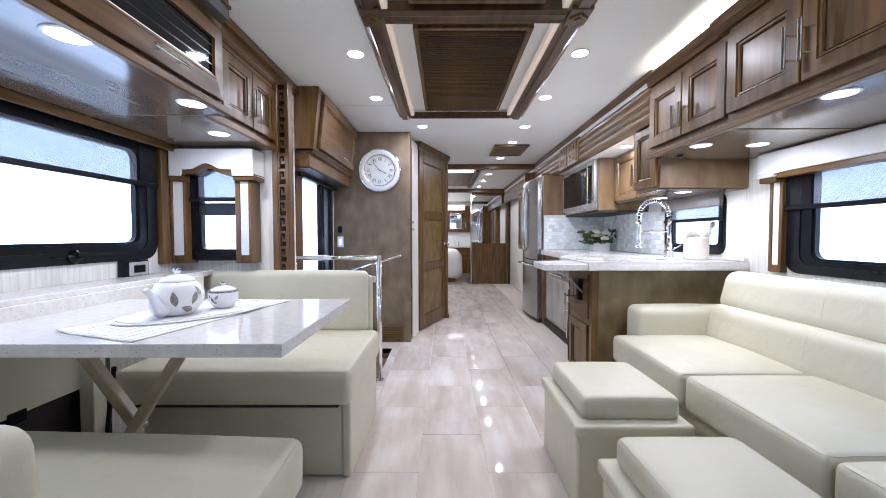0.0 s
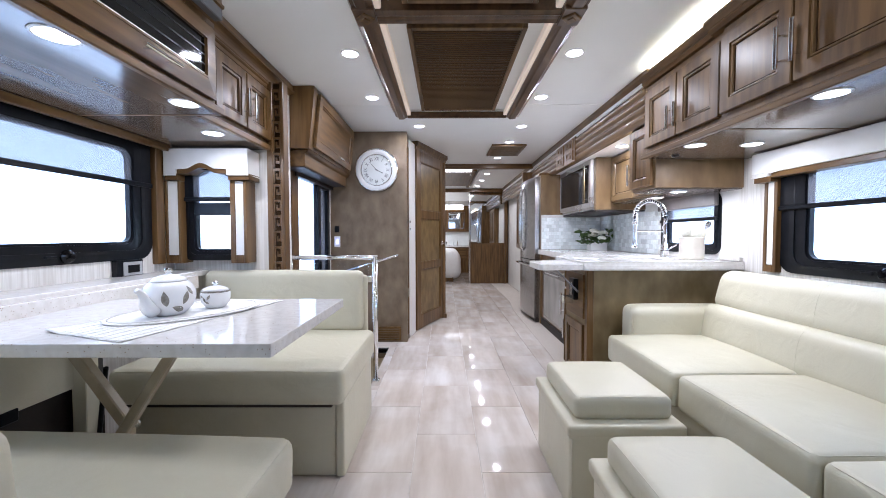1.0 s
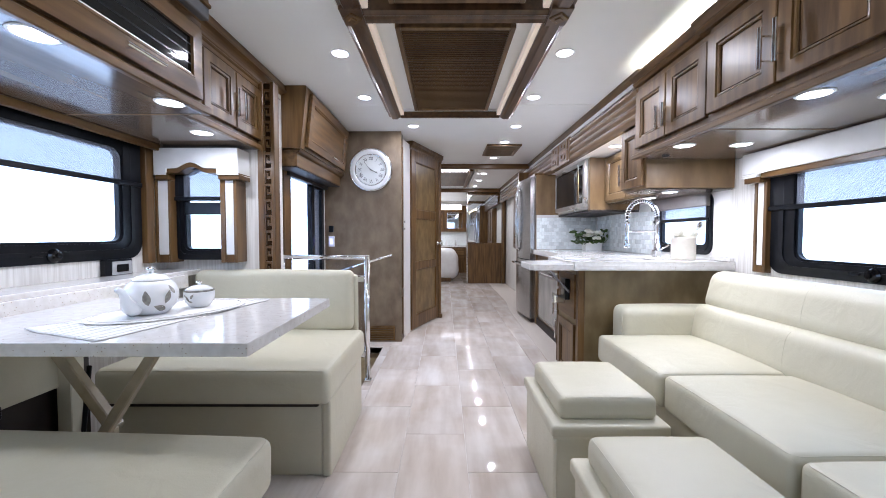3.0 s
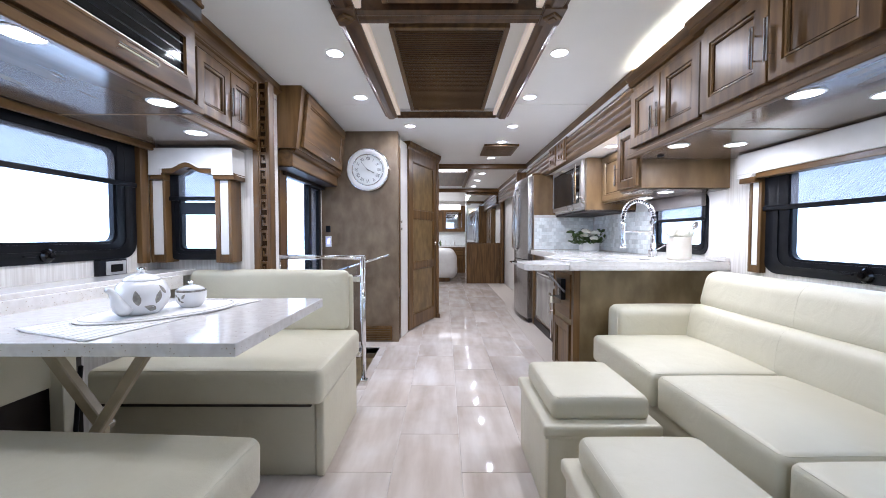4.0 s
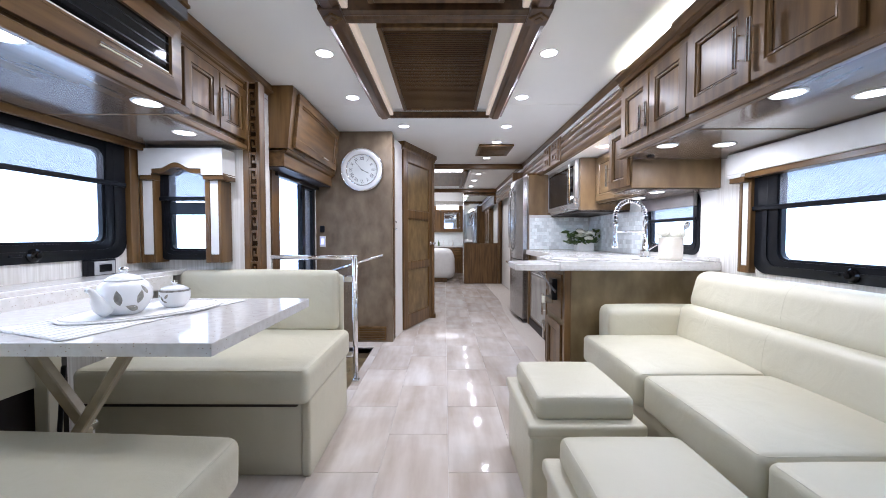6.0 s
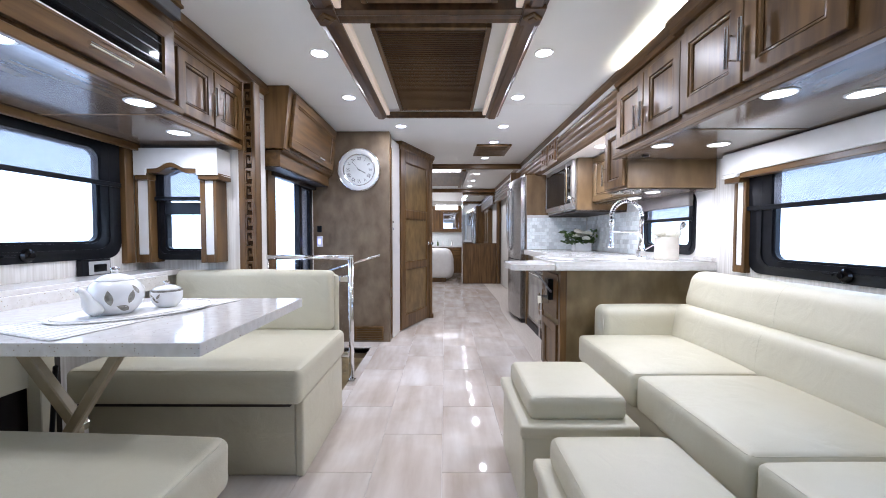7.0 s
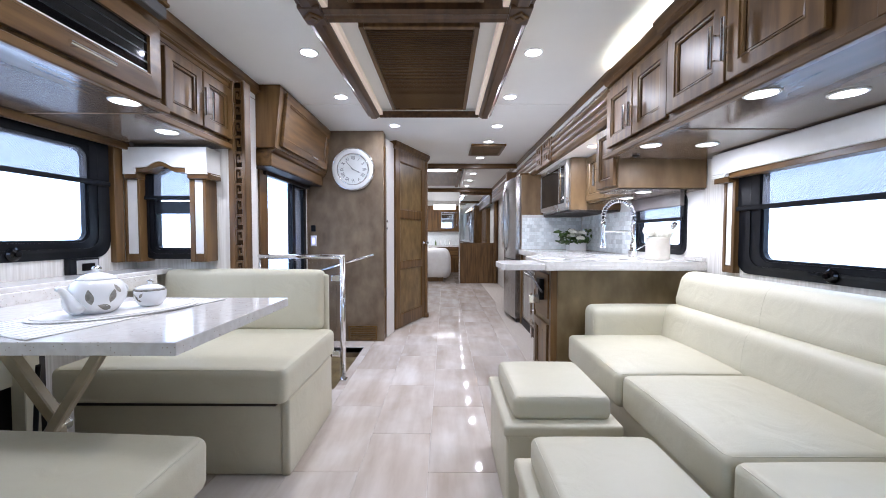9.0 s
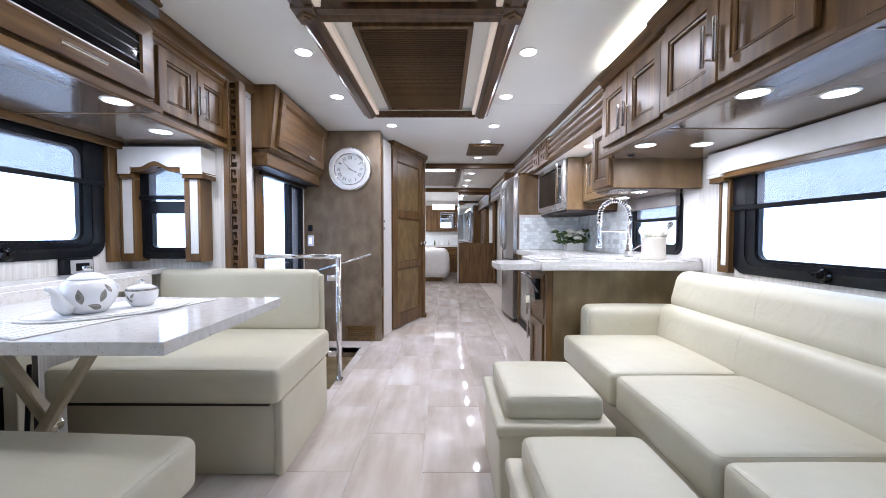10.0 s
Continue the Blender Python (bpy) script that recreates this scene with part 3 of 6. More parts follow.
cg = thing("ceiling_grille", (0.80, 4.77, 2.14), "brown slatted return-air grille on the ceiling", "vent")
part("frame", boxes((0.60, 0.635, 4.49, 5.05, 2.137, CEIL), (0.97, 1.005, 4.49, 5.05, 2.137, CEIL), (0.635, 0.97, 4.49, 4.53, 2.138, CEIL), (0.635, 0.97, 5.01, 5.05, 2.138, CEIL), bevel=0.004), WOOD, cg)
for i in range(12):
    part("slat", boxes((0.635, 0.97, 4.535 + i * 0.0395, 4.565 + i * 0.0395, 2.142, 2.152)), WOOD_X, cg)
# The pair at y 1.3 is an added, unseen light.
for x, y in ((-0.500, 2.30), (0.805, 2.30), (-0.506, 3.005), (0.79, 3.005), (0.798, 3.779), (-0.195, 3.765), (0.787, 4.390), (0.774, 5.27), (0.78, 6.60), (0.77, 7.40), (0.76, 8.20), (-0.52, 1.3), (0.80, 1.3)):
    downlight(x, y, CEIL, 0.046, watts=0.5 if y < 1.5 else 1.0)
structure("trim_hall_beam", boxes((0.0, 1.36, 5.70, 5.78, 2.09, CEIL), bevel=0.006), WOOD_X, "dark wood beam across the hallway ceiling", "trim")
structure("trim_bedroom_beam", boxes((-0.30, 1.52, 8.62, 8.70, 2.08, CEIL), bevel=0.006), WOOD_X, "dark wood beam at the bedroom", "trim")
ht = thing("hall_ceiling_tray", (0.3, 6.7, 2.09), "wood-framed ceiling panel with a bright light bar", "ceiling feature")
part("panel", boxes((-0.1, 0.50, 6.25, 7.9, 2.12, 2.15)), WOOD_H, ht)
part("side_rail", boxes((0.50, 0.56, 6.0, 8.0, 2.10, CEIL), bevel=0.004), WOOD_H, ht)
part("inner_rail", boxes((0.585, 0.63, 6.0, 8.0, 2.10, CEIL), bevel=0.004), JAMB, ht)
part("light_bar", boxes((-0.2, 0.48, 6.03, 6.20, 2.12, 2.15)), SOFTBAR, ht, "glowing white light bar")

# ---- left overhead cabinets over the dinette ----
structure("soffit_left", boxes((-1.668, -0.962, -0.3, 1.77, 1.640, 1.665), (-1.668, -1.066, 1.77, 2.46, 1.640, 1.665)), SOFFIT, "smooth brown underside of the overhead cabinets", "soffit")
UP = (0, 0, 1)
lc = thing("overhead_cabinet", (-1.33, 1.40, 1.665), "stained maple overhead cabinet with a black glass flip-up door", "cabinet", "left overhead cabinets")
part("body", boxes((-1.66, -0.975, 1.0, 1.765, 1.667, 2.02), bevel=0.003), WOOD, lc)
m = basis((-0.975, 0.985, 1.695), (0, 1, 0), UP)
d = part("door", moved(ring(rect(0, 0.76, 0, 0.30), rect(0.06, 0.70, 0.075, 0.245), 0, 0.022, None, 0.003), m), WOOD_H, lc)
part("bead", moved(ring(rect(0.058, 0.702, 0.073, 0.247), rect(0.066, 0.694, 0.081, 0.239), 0.01, 0.025), m), WOOD_H, d)
part("glass_panel", moved(boxes((0.06, 0.70, 0.078, 0.245, 0.002, 0.012)), m), BLACKGLASS, d, "glossy black glass panel")
bar_handle(m @ Matrix.Translation((0, 0, 0.021)), 0.405, 0.030, 0.17, d, upright=False)
# White strip paints in a bright reflected line on the black glass.
part("glint_strip", moved(boxes((0.075, 0.69, 0.088, 0.093, 0.0118, 0.014)), m), PLASTIC, d, "thin white strip painted in for a reflection on the glass")
for v0 in (0.125, 0.165, 0.205):
    part("louvre", moved(boxes((0.065, 0.695, v0, v0 + 0.006, 0.0118, 0.0135)), m), BLACK, d)
lc2 = thing("overhead_cabinet", (-1.33, 2.13, 1.665), "stained maple two-door overhead cabinet with chrome bar handles", "cabinet", "left overhead cabinets")
part("body", boxes((-1.66, -1.06, 1.768, 2.46, 1.667, 2.02), bevel=0.003), WOOD, lc2)
for k, (y0, hu) in enumerate(((1.885, 0.247), (2.173, 0.033))):
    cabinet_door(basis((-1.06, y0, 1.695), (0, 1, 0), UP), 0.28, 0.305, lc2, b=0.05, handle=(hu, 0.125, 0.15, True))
lc3 = thing("overhead_cabinet", (-1.33, 0.35, 1.665), "stained maple overhead cabinet", "cabinet", "left overhead cabinets")
part("body", boxes((-1.66, -0.975, -0.29, 0.97, 1.667, 2.02), bevel=0.003), WOOD, lc3)
def crown(x, s):
    """A crown outline: frieze, bead, cove and top fillet; s: the side that it leans to."""
    pr = [(x, 2.018), (x + s * 0.010, 2.018), (x + s * 0.010, 2.040)]
    pr += [(x + s * (0.012 + 0.010 * math.sin(pi * k / 6)), 2.040 + 0.018 * k / 6) for k in range(1, 6)]
    pr += [(x + s * 0.010, 2.058), (x + s * 0.016, 2.064)]
    pr += [(x + s * (0.052 - 0.036 * math.cos(pi / 2 * k / 5)), 2.066 + 0.036 * math.sin(pi / 2 * k / 5)) for k in range(1, 6)]
    return pr + [(x + s * 0.058, 2.104), (x + s * 0.058, 2.116), (x + s * 0.048, 2.120), (x + s * 0.044, CEIL), (x - s * 0.03, CEIL), (x - s * 0.03, 2.018)]


structure("crown_left", join(extrude_y(crown(-0.985, 1), -0.3, 1.77), extrude_y(crown(-1.066, 1), 1.77, 2.764)), WOOD_H, "stepped dark wood crown moulding", "trim")
structure("slide_cover", boxes((-0.953, -0.915, 0.9, 1.735, 2.03, 2.082), bevel=0.004), GREYMETAL, "grey metal slide-out track cover", "trim")
for x, y in ((-0.994, 1.09), (-1.009, 1.615), (-1.168, 2.066)):
    downlight(x, y, 1.640, 0.047, watts=0.45)

# ---- right overhead cabinets over the sofa ----
structure("soffit_right", boxes((1.325, 1.98, -0.3, 2.50, 1.585, 1.605)), SOFFIT, "smooth brown underside of the overhead cabinets", "soffit")
structure("light_rail_right", boxes((1.295, 1.325, -0.3, 2.50, 1.578, 1.606), bevel=0.004), WOOD_H, "dark wood rail under the overhead cabinets", "trim")
structure("light_rail_left", boxes((-0.962, -0.935, -0.3, 1.77, 1.634, 1.667), (-1.066, -1.04, 1.77, 2.46, 1.634, 1.667), bevel=0.004), WOOD_H, "dark wood rail under the overhead cabinets", "trim")
groupR = "right overhead cabinets"
for y0, y1, f in ((1.823, 2.50, 1.335), (1.07, 1.818, 1.315)):
    c = thing("overhead_cabinet", ((f + 1.97) / 2, (y0 + y1) / 2, 1.607), "stained maple two-door overhead cabinet with chrome bar handles", "cabinet", groupR)
    part("body", boxes((f, 1.975, y0 - (0.095 if y0 < 1.5 else 0), y1, 1.607, 2.035), bevel=0.003), WOOD, c)
    w = (y1 - y0 - 0.03) / 2 - 0.004
    for k in (0, 1):
        b0 = y1 - 0.015 - k * (w + 0.008)
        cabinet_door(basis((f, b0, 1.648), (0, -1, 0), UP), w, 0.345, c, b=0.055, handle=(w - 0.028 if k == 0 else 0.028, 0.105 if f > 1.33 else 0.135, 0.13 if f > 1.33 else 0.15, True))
c = thing("overhead_cabinet", (1.6, 0.4, 1.607), "stained maple overhead cabinet", "cabinet", groupR)
part("body", boxes((1.30, 1.975, -0.29, 0.97, 1.607, 2.035), bevel=0.003), WOOD, c)
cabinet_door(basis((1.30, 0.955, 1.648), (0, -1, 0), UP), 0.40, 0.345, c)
structure("crown_right", extrude_y([(1.365, 2.036), (1.300, 2.037), (1.285, 2.055), (1.292, 2.062), (1.262, 2.085), (1.262, 2.095), (1.365, 2.095)], -0.3, 1.88), WOOD_H, "stepped wood crown moulding under a light cove", "trim")
structure("crown_right_far", extrude_y([(1.365, 2.036), (1.318, 2.037), (1.303, 2.055), (1.310, 2.062), (1.280, 2.085), (1.280, 2.095), (1.365, 2.095)], 1.88, 2.51), WOOD_H, "stepped wood crown moulding under a light cove", "trim")
cove = thing("cove_light", (1.42, 1.2, 2.06), "hidden light strip washing the ceiling above the cabinets", "cove light")
part("strip", boxes((1.40, 1.44, -0.2, 2.45, 2.04, 2.056)), STRIPLIGHT, cove)
area("cove_lamp", 1.38, 1.1, 2.075, 0.04, 2.6, 40.0, (1.0, 0.95, 0.68), (180, -28, 0)).data.shape = "RECTANGLE"
for x, y in ((1.376, 1.38), (1.665, 1.375), (1.402, 2.128), (1.69, 2.104), (1.45, 0.5)):
    downlight(x, y, 1.585, 0.045, watts=0.05 if y < 2 else 1.2 if x < 1.5 else 0.2)

structure("seam_soffit_right", boxes((1.326, 1.894, 1.812, 1.818, 1.582, 1.586), (1.326, 1.894, 0.972, 0.978, 1.582, 1.586), bevel=0.001), PANEL, "thin joint strip across the underside of the cabinets", "trim")
structure("seam_soffit_left", boxes((-1.60, -0.963, 1.762, 1.768, 1.637, 1.641), bevel=0.001), PANEL, "thin joint strip across the underside of the cabinets", "trim")
solo("soffit_sensor", lathe([(0.0, -0.010), (0.018, -0.008), (0.022, -0.003), (0.022, 0.0), (0.0, 0.0)], (1.452, 2.385, 1.585), 20), BLACK, "small round dark sensor under the cabinets", "sensor", smooth=True)

# ---- kitchen fascia ----
def fluted(y0, y1, name):
    pr = [(1.40, 2.078), (1.367, 2.078)]
    z = 2.068
    for i in range(4):
        pr += [(1.358, z)] + [(1.358 - 0.019 * math.sin(pi * k / 8), z - 0.052 * k / 8) for k in range(1, 8)] + [(1.358, z - 0.052)]
        z -= 0.058
    pr += [(1.367, z), (1.40, z)]
    return structure(name, extrude_y(pr, y0, y1), WOOD_G, "horizontally fluted wood fascia over the kitchen", "trim")


fluted(2.54, 8.6, "fascia_kitchen")
structure("trim_ceiling_right", extrude_y([(1.41, CEIL), (1.338, CEIL), (1.342, 2.135), (1.358, 2.110), (1.41, 2.110)], 2.52, 8.6), WOOD_H, "dark wood cornice along the ceiling", "trim")
structure("strip_fascia", boxes((1.360, 1.40, 2.52, 8.6, 2.0785, 2.1095)), JAMB, "cream strip between cornice and fluted fascia", "trim")
structure("ceiling_kitchen", boxes((1.385, 1.98, 2.52, 5.70, 1.845, 1.875)), VINYL, "white lowered ceiling over the kitchen", "ceiling")
med = thing("fascia_medallion", (1.34, 4.14, 1.85), "square carved greek-key medallion on the wood fascia", "ornament")
part("plate", boxes((1.337, 1.35, 3.83, 4.46, 1.838, 2.077), bevel=0.003), WOOD, med)


def key_boxes(s):
    """One unit of a greek key in a 5 x 5 grid of side s: bars as (u0, u1, v0, v1)."""
    t = s / 6
    return [(0, t, 0, s), (t, s, s - t, s), (s - t, s, t * 1.6, s - t), (2.2 * t, s - t, t * 1.6, t * 2.6), (2.2 * t, 3.2 * t, t * 2.6, t * 3.9)]


for a in (0, 1):
    for b in (0, 1):
        for u0, u1, v0, v1 in key_boxes(0.10):
            part("key_bar", boxes((1.324, 1.336, 3.875 + a * 0.30 + u0 * 2.2, 3.875 + a * 0.30 + u1 * 2.2, 1.853 + b * 0.112 + v0, 1.855 + b * 0.112 + v1), bevel=0.002), WOOD, med)
for x, y in ((1.53, 3.25),):
    downlight(x, y, 1.845, 0.045, watts=1.5)


# ---- floor ----
structure("floor", boxes((HOLE[1], 2.04, -1.96, 11.8, -0.06, -0.004), (-1.73, HOLE[1], -1.96, HOLE[2], -0.06, -0.004), (-1.73, HOLE[1], HOLE[3], 11.8, -0.06, -0.004)), FLOORGROUT, "grouted floor bed under porcelain tiles", "floor")
st = thing("entry_steps", (-0.83, 3.24, -0.6), "dark entry steps leading down to the door", "steps")
part("tread", boxes((-1.18, -0.50, 2.72, 3.76, -0.62, -0.60), (-1.18, -0.82, 2.72, 3.76, -0.60, -0.40)), GAP, st)
part("tread", boxes((-1.00, -0.502, 2.722, 3.758, -0.125, -0.105), bevel=0.003), OLIVE, st, "brown upper step tread")
part("well_side", boxes((-1.18, -0.50, 3.76, 3.78, -0.6, -0.01), (-1.18, -0.50, 2.70, 2.72, -0.6, -0.01), (-0.50, -0.48, 2.72, 3.76, -0.6, -0.06)), PARTITION, st)


# ---- windows ----
def window(name, m, w, h, label, border, corner, shade_to, knob=None, mull=False, shade_from=None, cassette=0.05, cover=None, deep=0.03):
    """Local u along the wall, v up, w into the room. border: left, right, bottom, top widths of the black frame."""
    t = thing(name, m.translation, label, "window", kind="structure")
    l, r, b, tp = border
    part("window_frame", join(ring(rect(0, w, 0, h, corner), rect(l, w - r, b, h - tp, corner * 0.6), -deep, 0.016, m, 0.006)), BLACK, t, "black moulded frame with rounded corners")
    part("gasket", ring(rect(l - 0.004, w - r + 0.004, b - 0.004, h - tp + 0.004, corner * 0.6), rect(l + 0.012, w - r - 0.012, b + 0.012, h - tp - 0.012, corner * 0.5), -0.02, 0.006, m), BLACK, t)
    part("frame_lip", ring(rect(l * 0.42, w - r * 0.42, b * 0.42, h - tp * 0.42, corner * 0.85), rect(l * 0.62, w - r * 0.62, b * 0.62, h - tp * 0.62, corner * 0.75), 0.006, 0.020, m, 0.003), BLACK, t)
    pane = part("pane", moved(boxes((l, w - r, b, h - tp, -0.026, -0.022)), m), GLASS, t)
    pane.visible_shadow = False
    if mull:
        part("mullion", moved(boxes((l, w - r, shade_to - 0.105, shade_to - 0.03, -0.018, 0.010), bevel=0.003), m), BLACK, t)
    top = shade_from or h
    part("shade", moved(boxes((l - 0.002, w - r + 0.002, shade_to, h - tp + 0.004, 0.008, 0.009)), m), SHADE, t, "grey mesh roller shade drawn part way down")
    part("shade_edge", moved(join(boxes((0.012, l - 0.004, shade_to, top - 0.02, 0.0185, 0.0195)), boxes((w - r + 0.004, w - 0.012, shade_to, top - 0.02, 0.0185, 0.0195))), m), BLACK, t)
    part("shade_bar", moved(boxes((0.010, w - 0.010, shade_to - 0.022, shade_to + 0.004, 0.016, 0.030), bevel=0.004), m), BLACK, t)
    part("shade_cassette", moved(boxes((0.005, w - 0.005, top - cassette, top, 0.017, 0.05), bevel=0.006), m), cover or BLACK, t)
    if knob:
        u, v = knob
        k = moved(join(lathe([(0.030, 0), (0.032, 0.01), (0.024, 0.02), (0.010, 0.024)], (u, v, 0.012), 20), rod((u, v, 0.03), (u, v, 0.045), 0.012)), m)
        part("crank_knob", k, BLACKGLASS, t, "black crank knob")
        part("latch", moved(boxes((u - 0.10, u - 0.05, v - 0.006, v + 0.006, 0.012, 0.026), bevel=0.003), m), BLACK, t)
    return t


UPV = (0, 0, 1)
window("window_1", basis((-1.668, 0.30, 0.972), (0, 1, 0), UPV), 1.965, 0.725, "black-framed dinette window with a part-drawn mesh shade", (0.13, 0.135, 0.085, 0.13), 0.09, 0.425, knob=(1.455, 0.036))
window("window_2", basis((-1.567, 2.41, 0.949), (1, 0, 0), UPV), 0.40, 0.60, "small black-framed window at the end of the dinette", (0.066, 0.05, 0.058, 0.02), 0.05, 0.385, mull=True, deep=0.05)
window("window_3", basis((1.98, 2.245, 0.888), (0, -1, 0), UPV), 1.95, 0.612, "black-framed sofa window with a part-drawn mesh shade", (0.165, 0.13, 0.075, 0.02), 0.09, 0.372, knob=(0.545, 0.036))
window("window_4", basis((1.98, 3.43, 0.962), (0, -1, 0), UPV), 0.72, 0.445, "black-framed kitchen window with a grey shade", (0.10, 0.055, 0.06, 0.03), 0.07, 0.265, cassette=0.10, cover=mat("grey_shade_cover", (0.12, 0.105, 0.10), (0.16, 0.145, 0.14), 0.4, scale=(6, 6, 6)))

structure("casing_dinette_window", boxes((-1.668, -1.632, 2.272, 2.333, 0.935, 1.639), bevel=0.003), WOOD, "wood casing beside the dinette window", "casing")
structure("trim_dinette_window", boxes((-1.612, -1.585, 0.2, 2.33, 1.602, 1.639), bevel=0.003), WOOD_H, "wood trim over the dinette window shade", "trim")
structure("header_entry", boxes((-1.119, -1.085, 2.99, 3.944, 1.565, 1.62), bevel=0.003), GAP, "dark header over the entry door", "trim")

# ---- valances and pilasters beside the dinette window ----
def scallop(x0, x1, zb, rise, n=14):
    """Underside of a valance: flat ears, a small step, and an arch in the middle."""
    w = x1 - x0
    pts = [(x0, zb), (x0 + 0.14 * w, zb), (x0 + 0.143 * w, zb + 0.5 * rise), (x0 + 0.25 * w, zb + 0.53 * rise)]
    pts += [(x0 + (0.27 + 0.33 * i / n) * w, zb + rise * (0.55 + 0.45 * math.sin(pi * i / n) ** 1.3)) for i in range(n + 1)]
    pts += [(x0 + 0.62 * w, zb + 0.53 * rise), (x0 + 0.75 * w, zb + 0.5 * rise), (x0 + 0.753 * w, zb), (x1, zb)]
    return pts


FLIP = Matrix(((1, 0, 0, 0), (0, 0, -1, 0), (0, 1, 0, 0), (0, 0, 0, 1)))
va = thing("valance", (-1.33, 2.38, 1.46), "white padded window valance with a scalloped wood edge", "valance")
part("padded_face", moved(prism(scallop(-1.620, -1.120, 1.460, 0.074) + [(-1.120, 1.618), (-1.620, 1.618)], -2.455, -2.315), FLIP), PADDED, va)
part("wood_edge", moved(prism(scallop(-1.616, -1.117, 1.434, 0.072) + scallop(-1.616, -1.117, 1.470, 0.072)[::-1], -2.452, -2.322), FLIP), WOOD_X, va)
part("piping", tube([(x, 2.314, z) for x, z in scallop(-1.620, -1.120, 1.462, 0.074)] + [(-1.118, 2.45, 1.462)], 0.0035, 6), PADDED, va)
for x0, x1, ia, ib in ((-1.640, -1.548, -1.625, -1.562), (-1.246, -1.147, -1.217, -1.166)):
    pl = thing("window_pilaster", ((x0 + x1) / 2, 2.40, 0.935), "wood pilaster with a white inset panel beside the window", "pilaster", "window pilasters")
    part("post", boxes((x0, ia, 2.345, 2.457, 0.935, 1.433), (ib, x1, 2.345, 2.457, 0.935, 1.433), (ia, ib, 2.360, 2.456, 0.935, 1.433), (ia, ib, 2.346, 2.361, 0.935, 0.982), bevel=0.002), WOOD, pl)
    part("inset", boxes((ia + 0.001, ib - 0.001, 2.349, 2.362, 0.984, 1.431), bevel=0.002), PADDED, pl, "white padded inset")

gk = thing("greek_key_pilaster", (-1.015, 2.48, 0.0), "tall stained wood pilaster carved with a greek key band", "pilaster")
for name, x0, x1, y0 in (("stile", -1.068, -1.030, 2.450), ("stile", -0.984, -0.960, 2.450), ("core", -1.0302, -0.9838, 2.470)):
    part(name, boxes((x0, x1, y0, 2.524, 0, 2.06), bevel=0.003), WOOD, gk)
# Dark sheet paints in the shade between the key bars.
part("backing", boxes((-1.0298, -0.9842, 2.466, 2.4705, 0.5, 2.05)), GLAZESHADOW, gk, "dark backing painted as the shade behind the carving")
for k in range(15):
    z = 0.55 + k * 0.098
    for u0, u1, v0, v1 in key_boxes(0.044):
        f = 2.1
        part("key_bar", boxes((-1.029 + u0, -1.029 + u1, 2.454, 2.467, z + v0 * f, z + v1 * f)), WOOD, gk)
structure("jamb_entry", boxes((-1.12, -1.045, 2.525, 2.76, -0.004, CEIL)), JAMB, "white painted jamb beside the entry", "jamb")
structure("casing_entry", boxes((-1.12, -1.105, 2.93, 3.06, -0.2, 1.70), bevel=0.003), WOOD, "wood casing beside the entry door", "casing")

# ---- entry door ----
en = thing("entry_door", (-1.19, 3.55, -0.5), "black-framed entry door with a tall clear glass pane", "door")
mE = basis((-1.155, 3.035, -0.5), (0, 1, 0), UPV)
part("frame", ring(rect(-0.003, 0.595, 0, 2.215), rect(0.06, 0.56, 0.75, 2.075), -0.02, 0.03, mE), BLACK, en)
pn = part("pane", moved(boxes((0.055, 0.565, 0.745, 2.08, -0.004, 0.002)), mE), GLASS, en)
pn.visible_shadow = False
part("side_frame", ring(rect(0.598, 0.898, 0, 2.215), rect(0.625, 0.83, 0.75, 2.05), -0.02, 0.03, mE), BLACK, en)
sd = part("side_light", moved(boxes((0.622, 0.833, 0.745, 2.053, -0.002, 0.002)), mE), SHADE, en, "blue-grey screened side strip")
part("latch", moved(boxes((0.565, 0.59, 1.28, 1.36, 0.03, 0.05), bevel=0.003), mE), BLACK, en)
oc = thing("overhead_cabinet", (-1.03, 3.36, 1.60), "slant-fronted stained maple cabinet over the entry door", "cabinet")
part("body", extrude_y([(-1.178, 2.158), (-0.872, 2.158), (-0.868, 2.145), (-0.915, 1.722), (-1.178, 1.722)], 2.765, 3.945), WOOD, oc)
v = Vector((0.047, 0, 0.423)).normalized()
mo = basis((-0.910, 2.84, 1.745), (0, 1, 0), v)
dd = part("door", moved(framed(1.03, 0.385, 0.06, 0.022, 0.016), mo), WOOD_H, oc)
bar_handle(mo @ Matrix.Translation((0, 0, 0.02)), 0.62, 0.045, 0.13, dd, upright=False, out=0.022)
part("lower_box", boxes((-1.178, -0.955, 2.80, 3.945, 1.60, 1.72), bevel=0.004), WOOD_H, oc)
part("underside", boxes((-1.117, -0.962, 2.806, 3.94, 1.594, 1.6002)), GAP, oc, "dark underside")
part("lower_lip", extrude_y([(-0.955, 1.722), (-0.925, 1.722), (-0.935, 1.70), (-0.955, 1.69)], 2.79, 3.945), WOOD_H, oc)

# ---- partition fittings ----
ck = thing("wall_clock", (-0.64, 3.93, 1.55), "round white wall clock with chrome rims and roman numerals", "clock")
mC = basis((-0.64, 3.948, 1.767), (1, 0, 0), UPV)
part("bezel", moved(lathe([(0.206, 0), (0.212, 0.02), (0.205, 0.034), (0.165, 0.028), (0.150, 0.020), (0.10, 0.018), (0.0, 0.018)], (0, 0, 0), 64), mC), CHINA, ck, "broad glossy white bezel", smooth=True)
part("outer_rim", moved(lathe([(0.203, 0.030), (0.208, 0.036), (0.216, 0.034), (0.219, 0.022), (0.217, 0.0), (0.208, 0.0)], (0, 0, 0), 64, hoop=True), mC), CHROME, ck, "polished chrome rim", smooth=True)
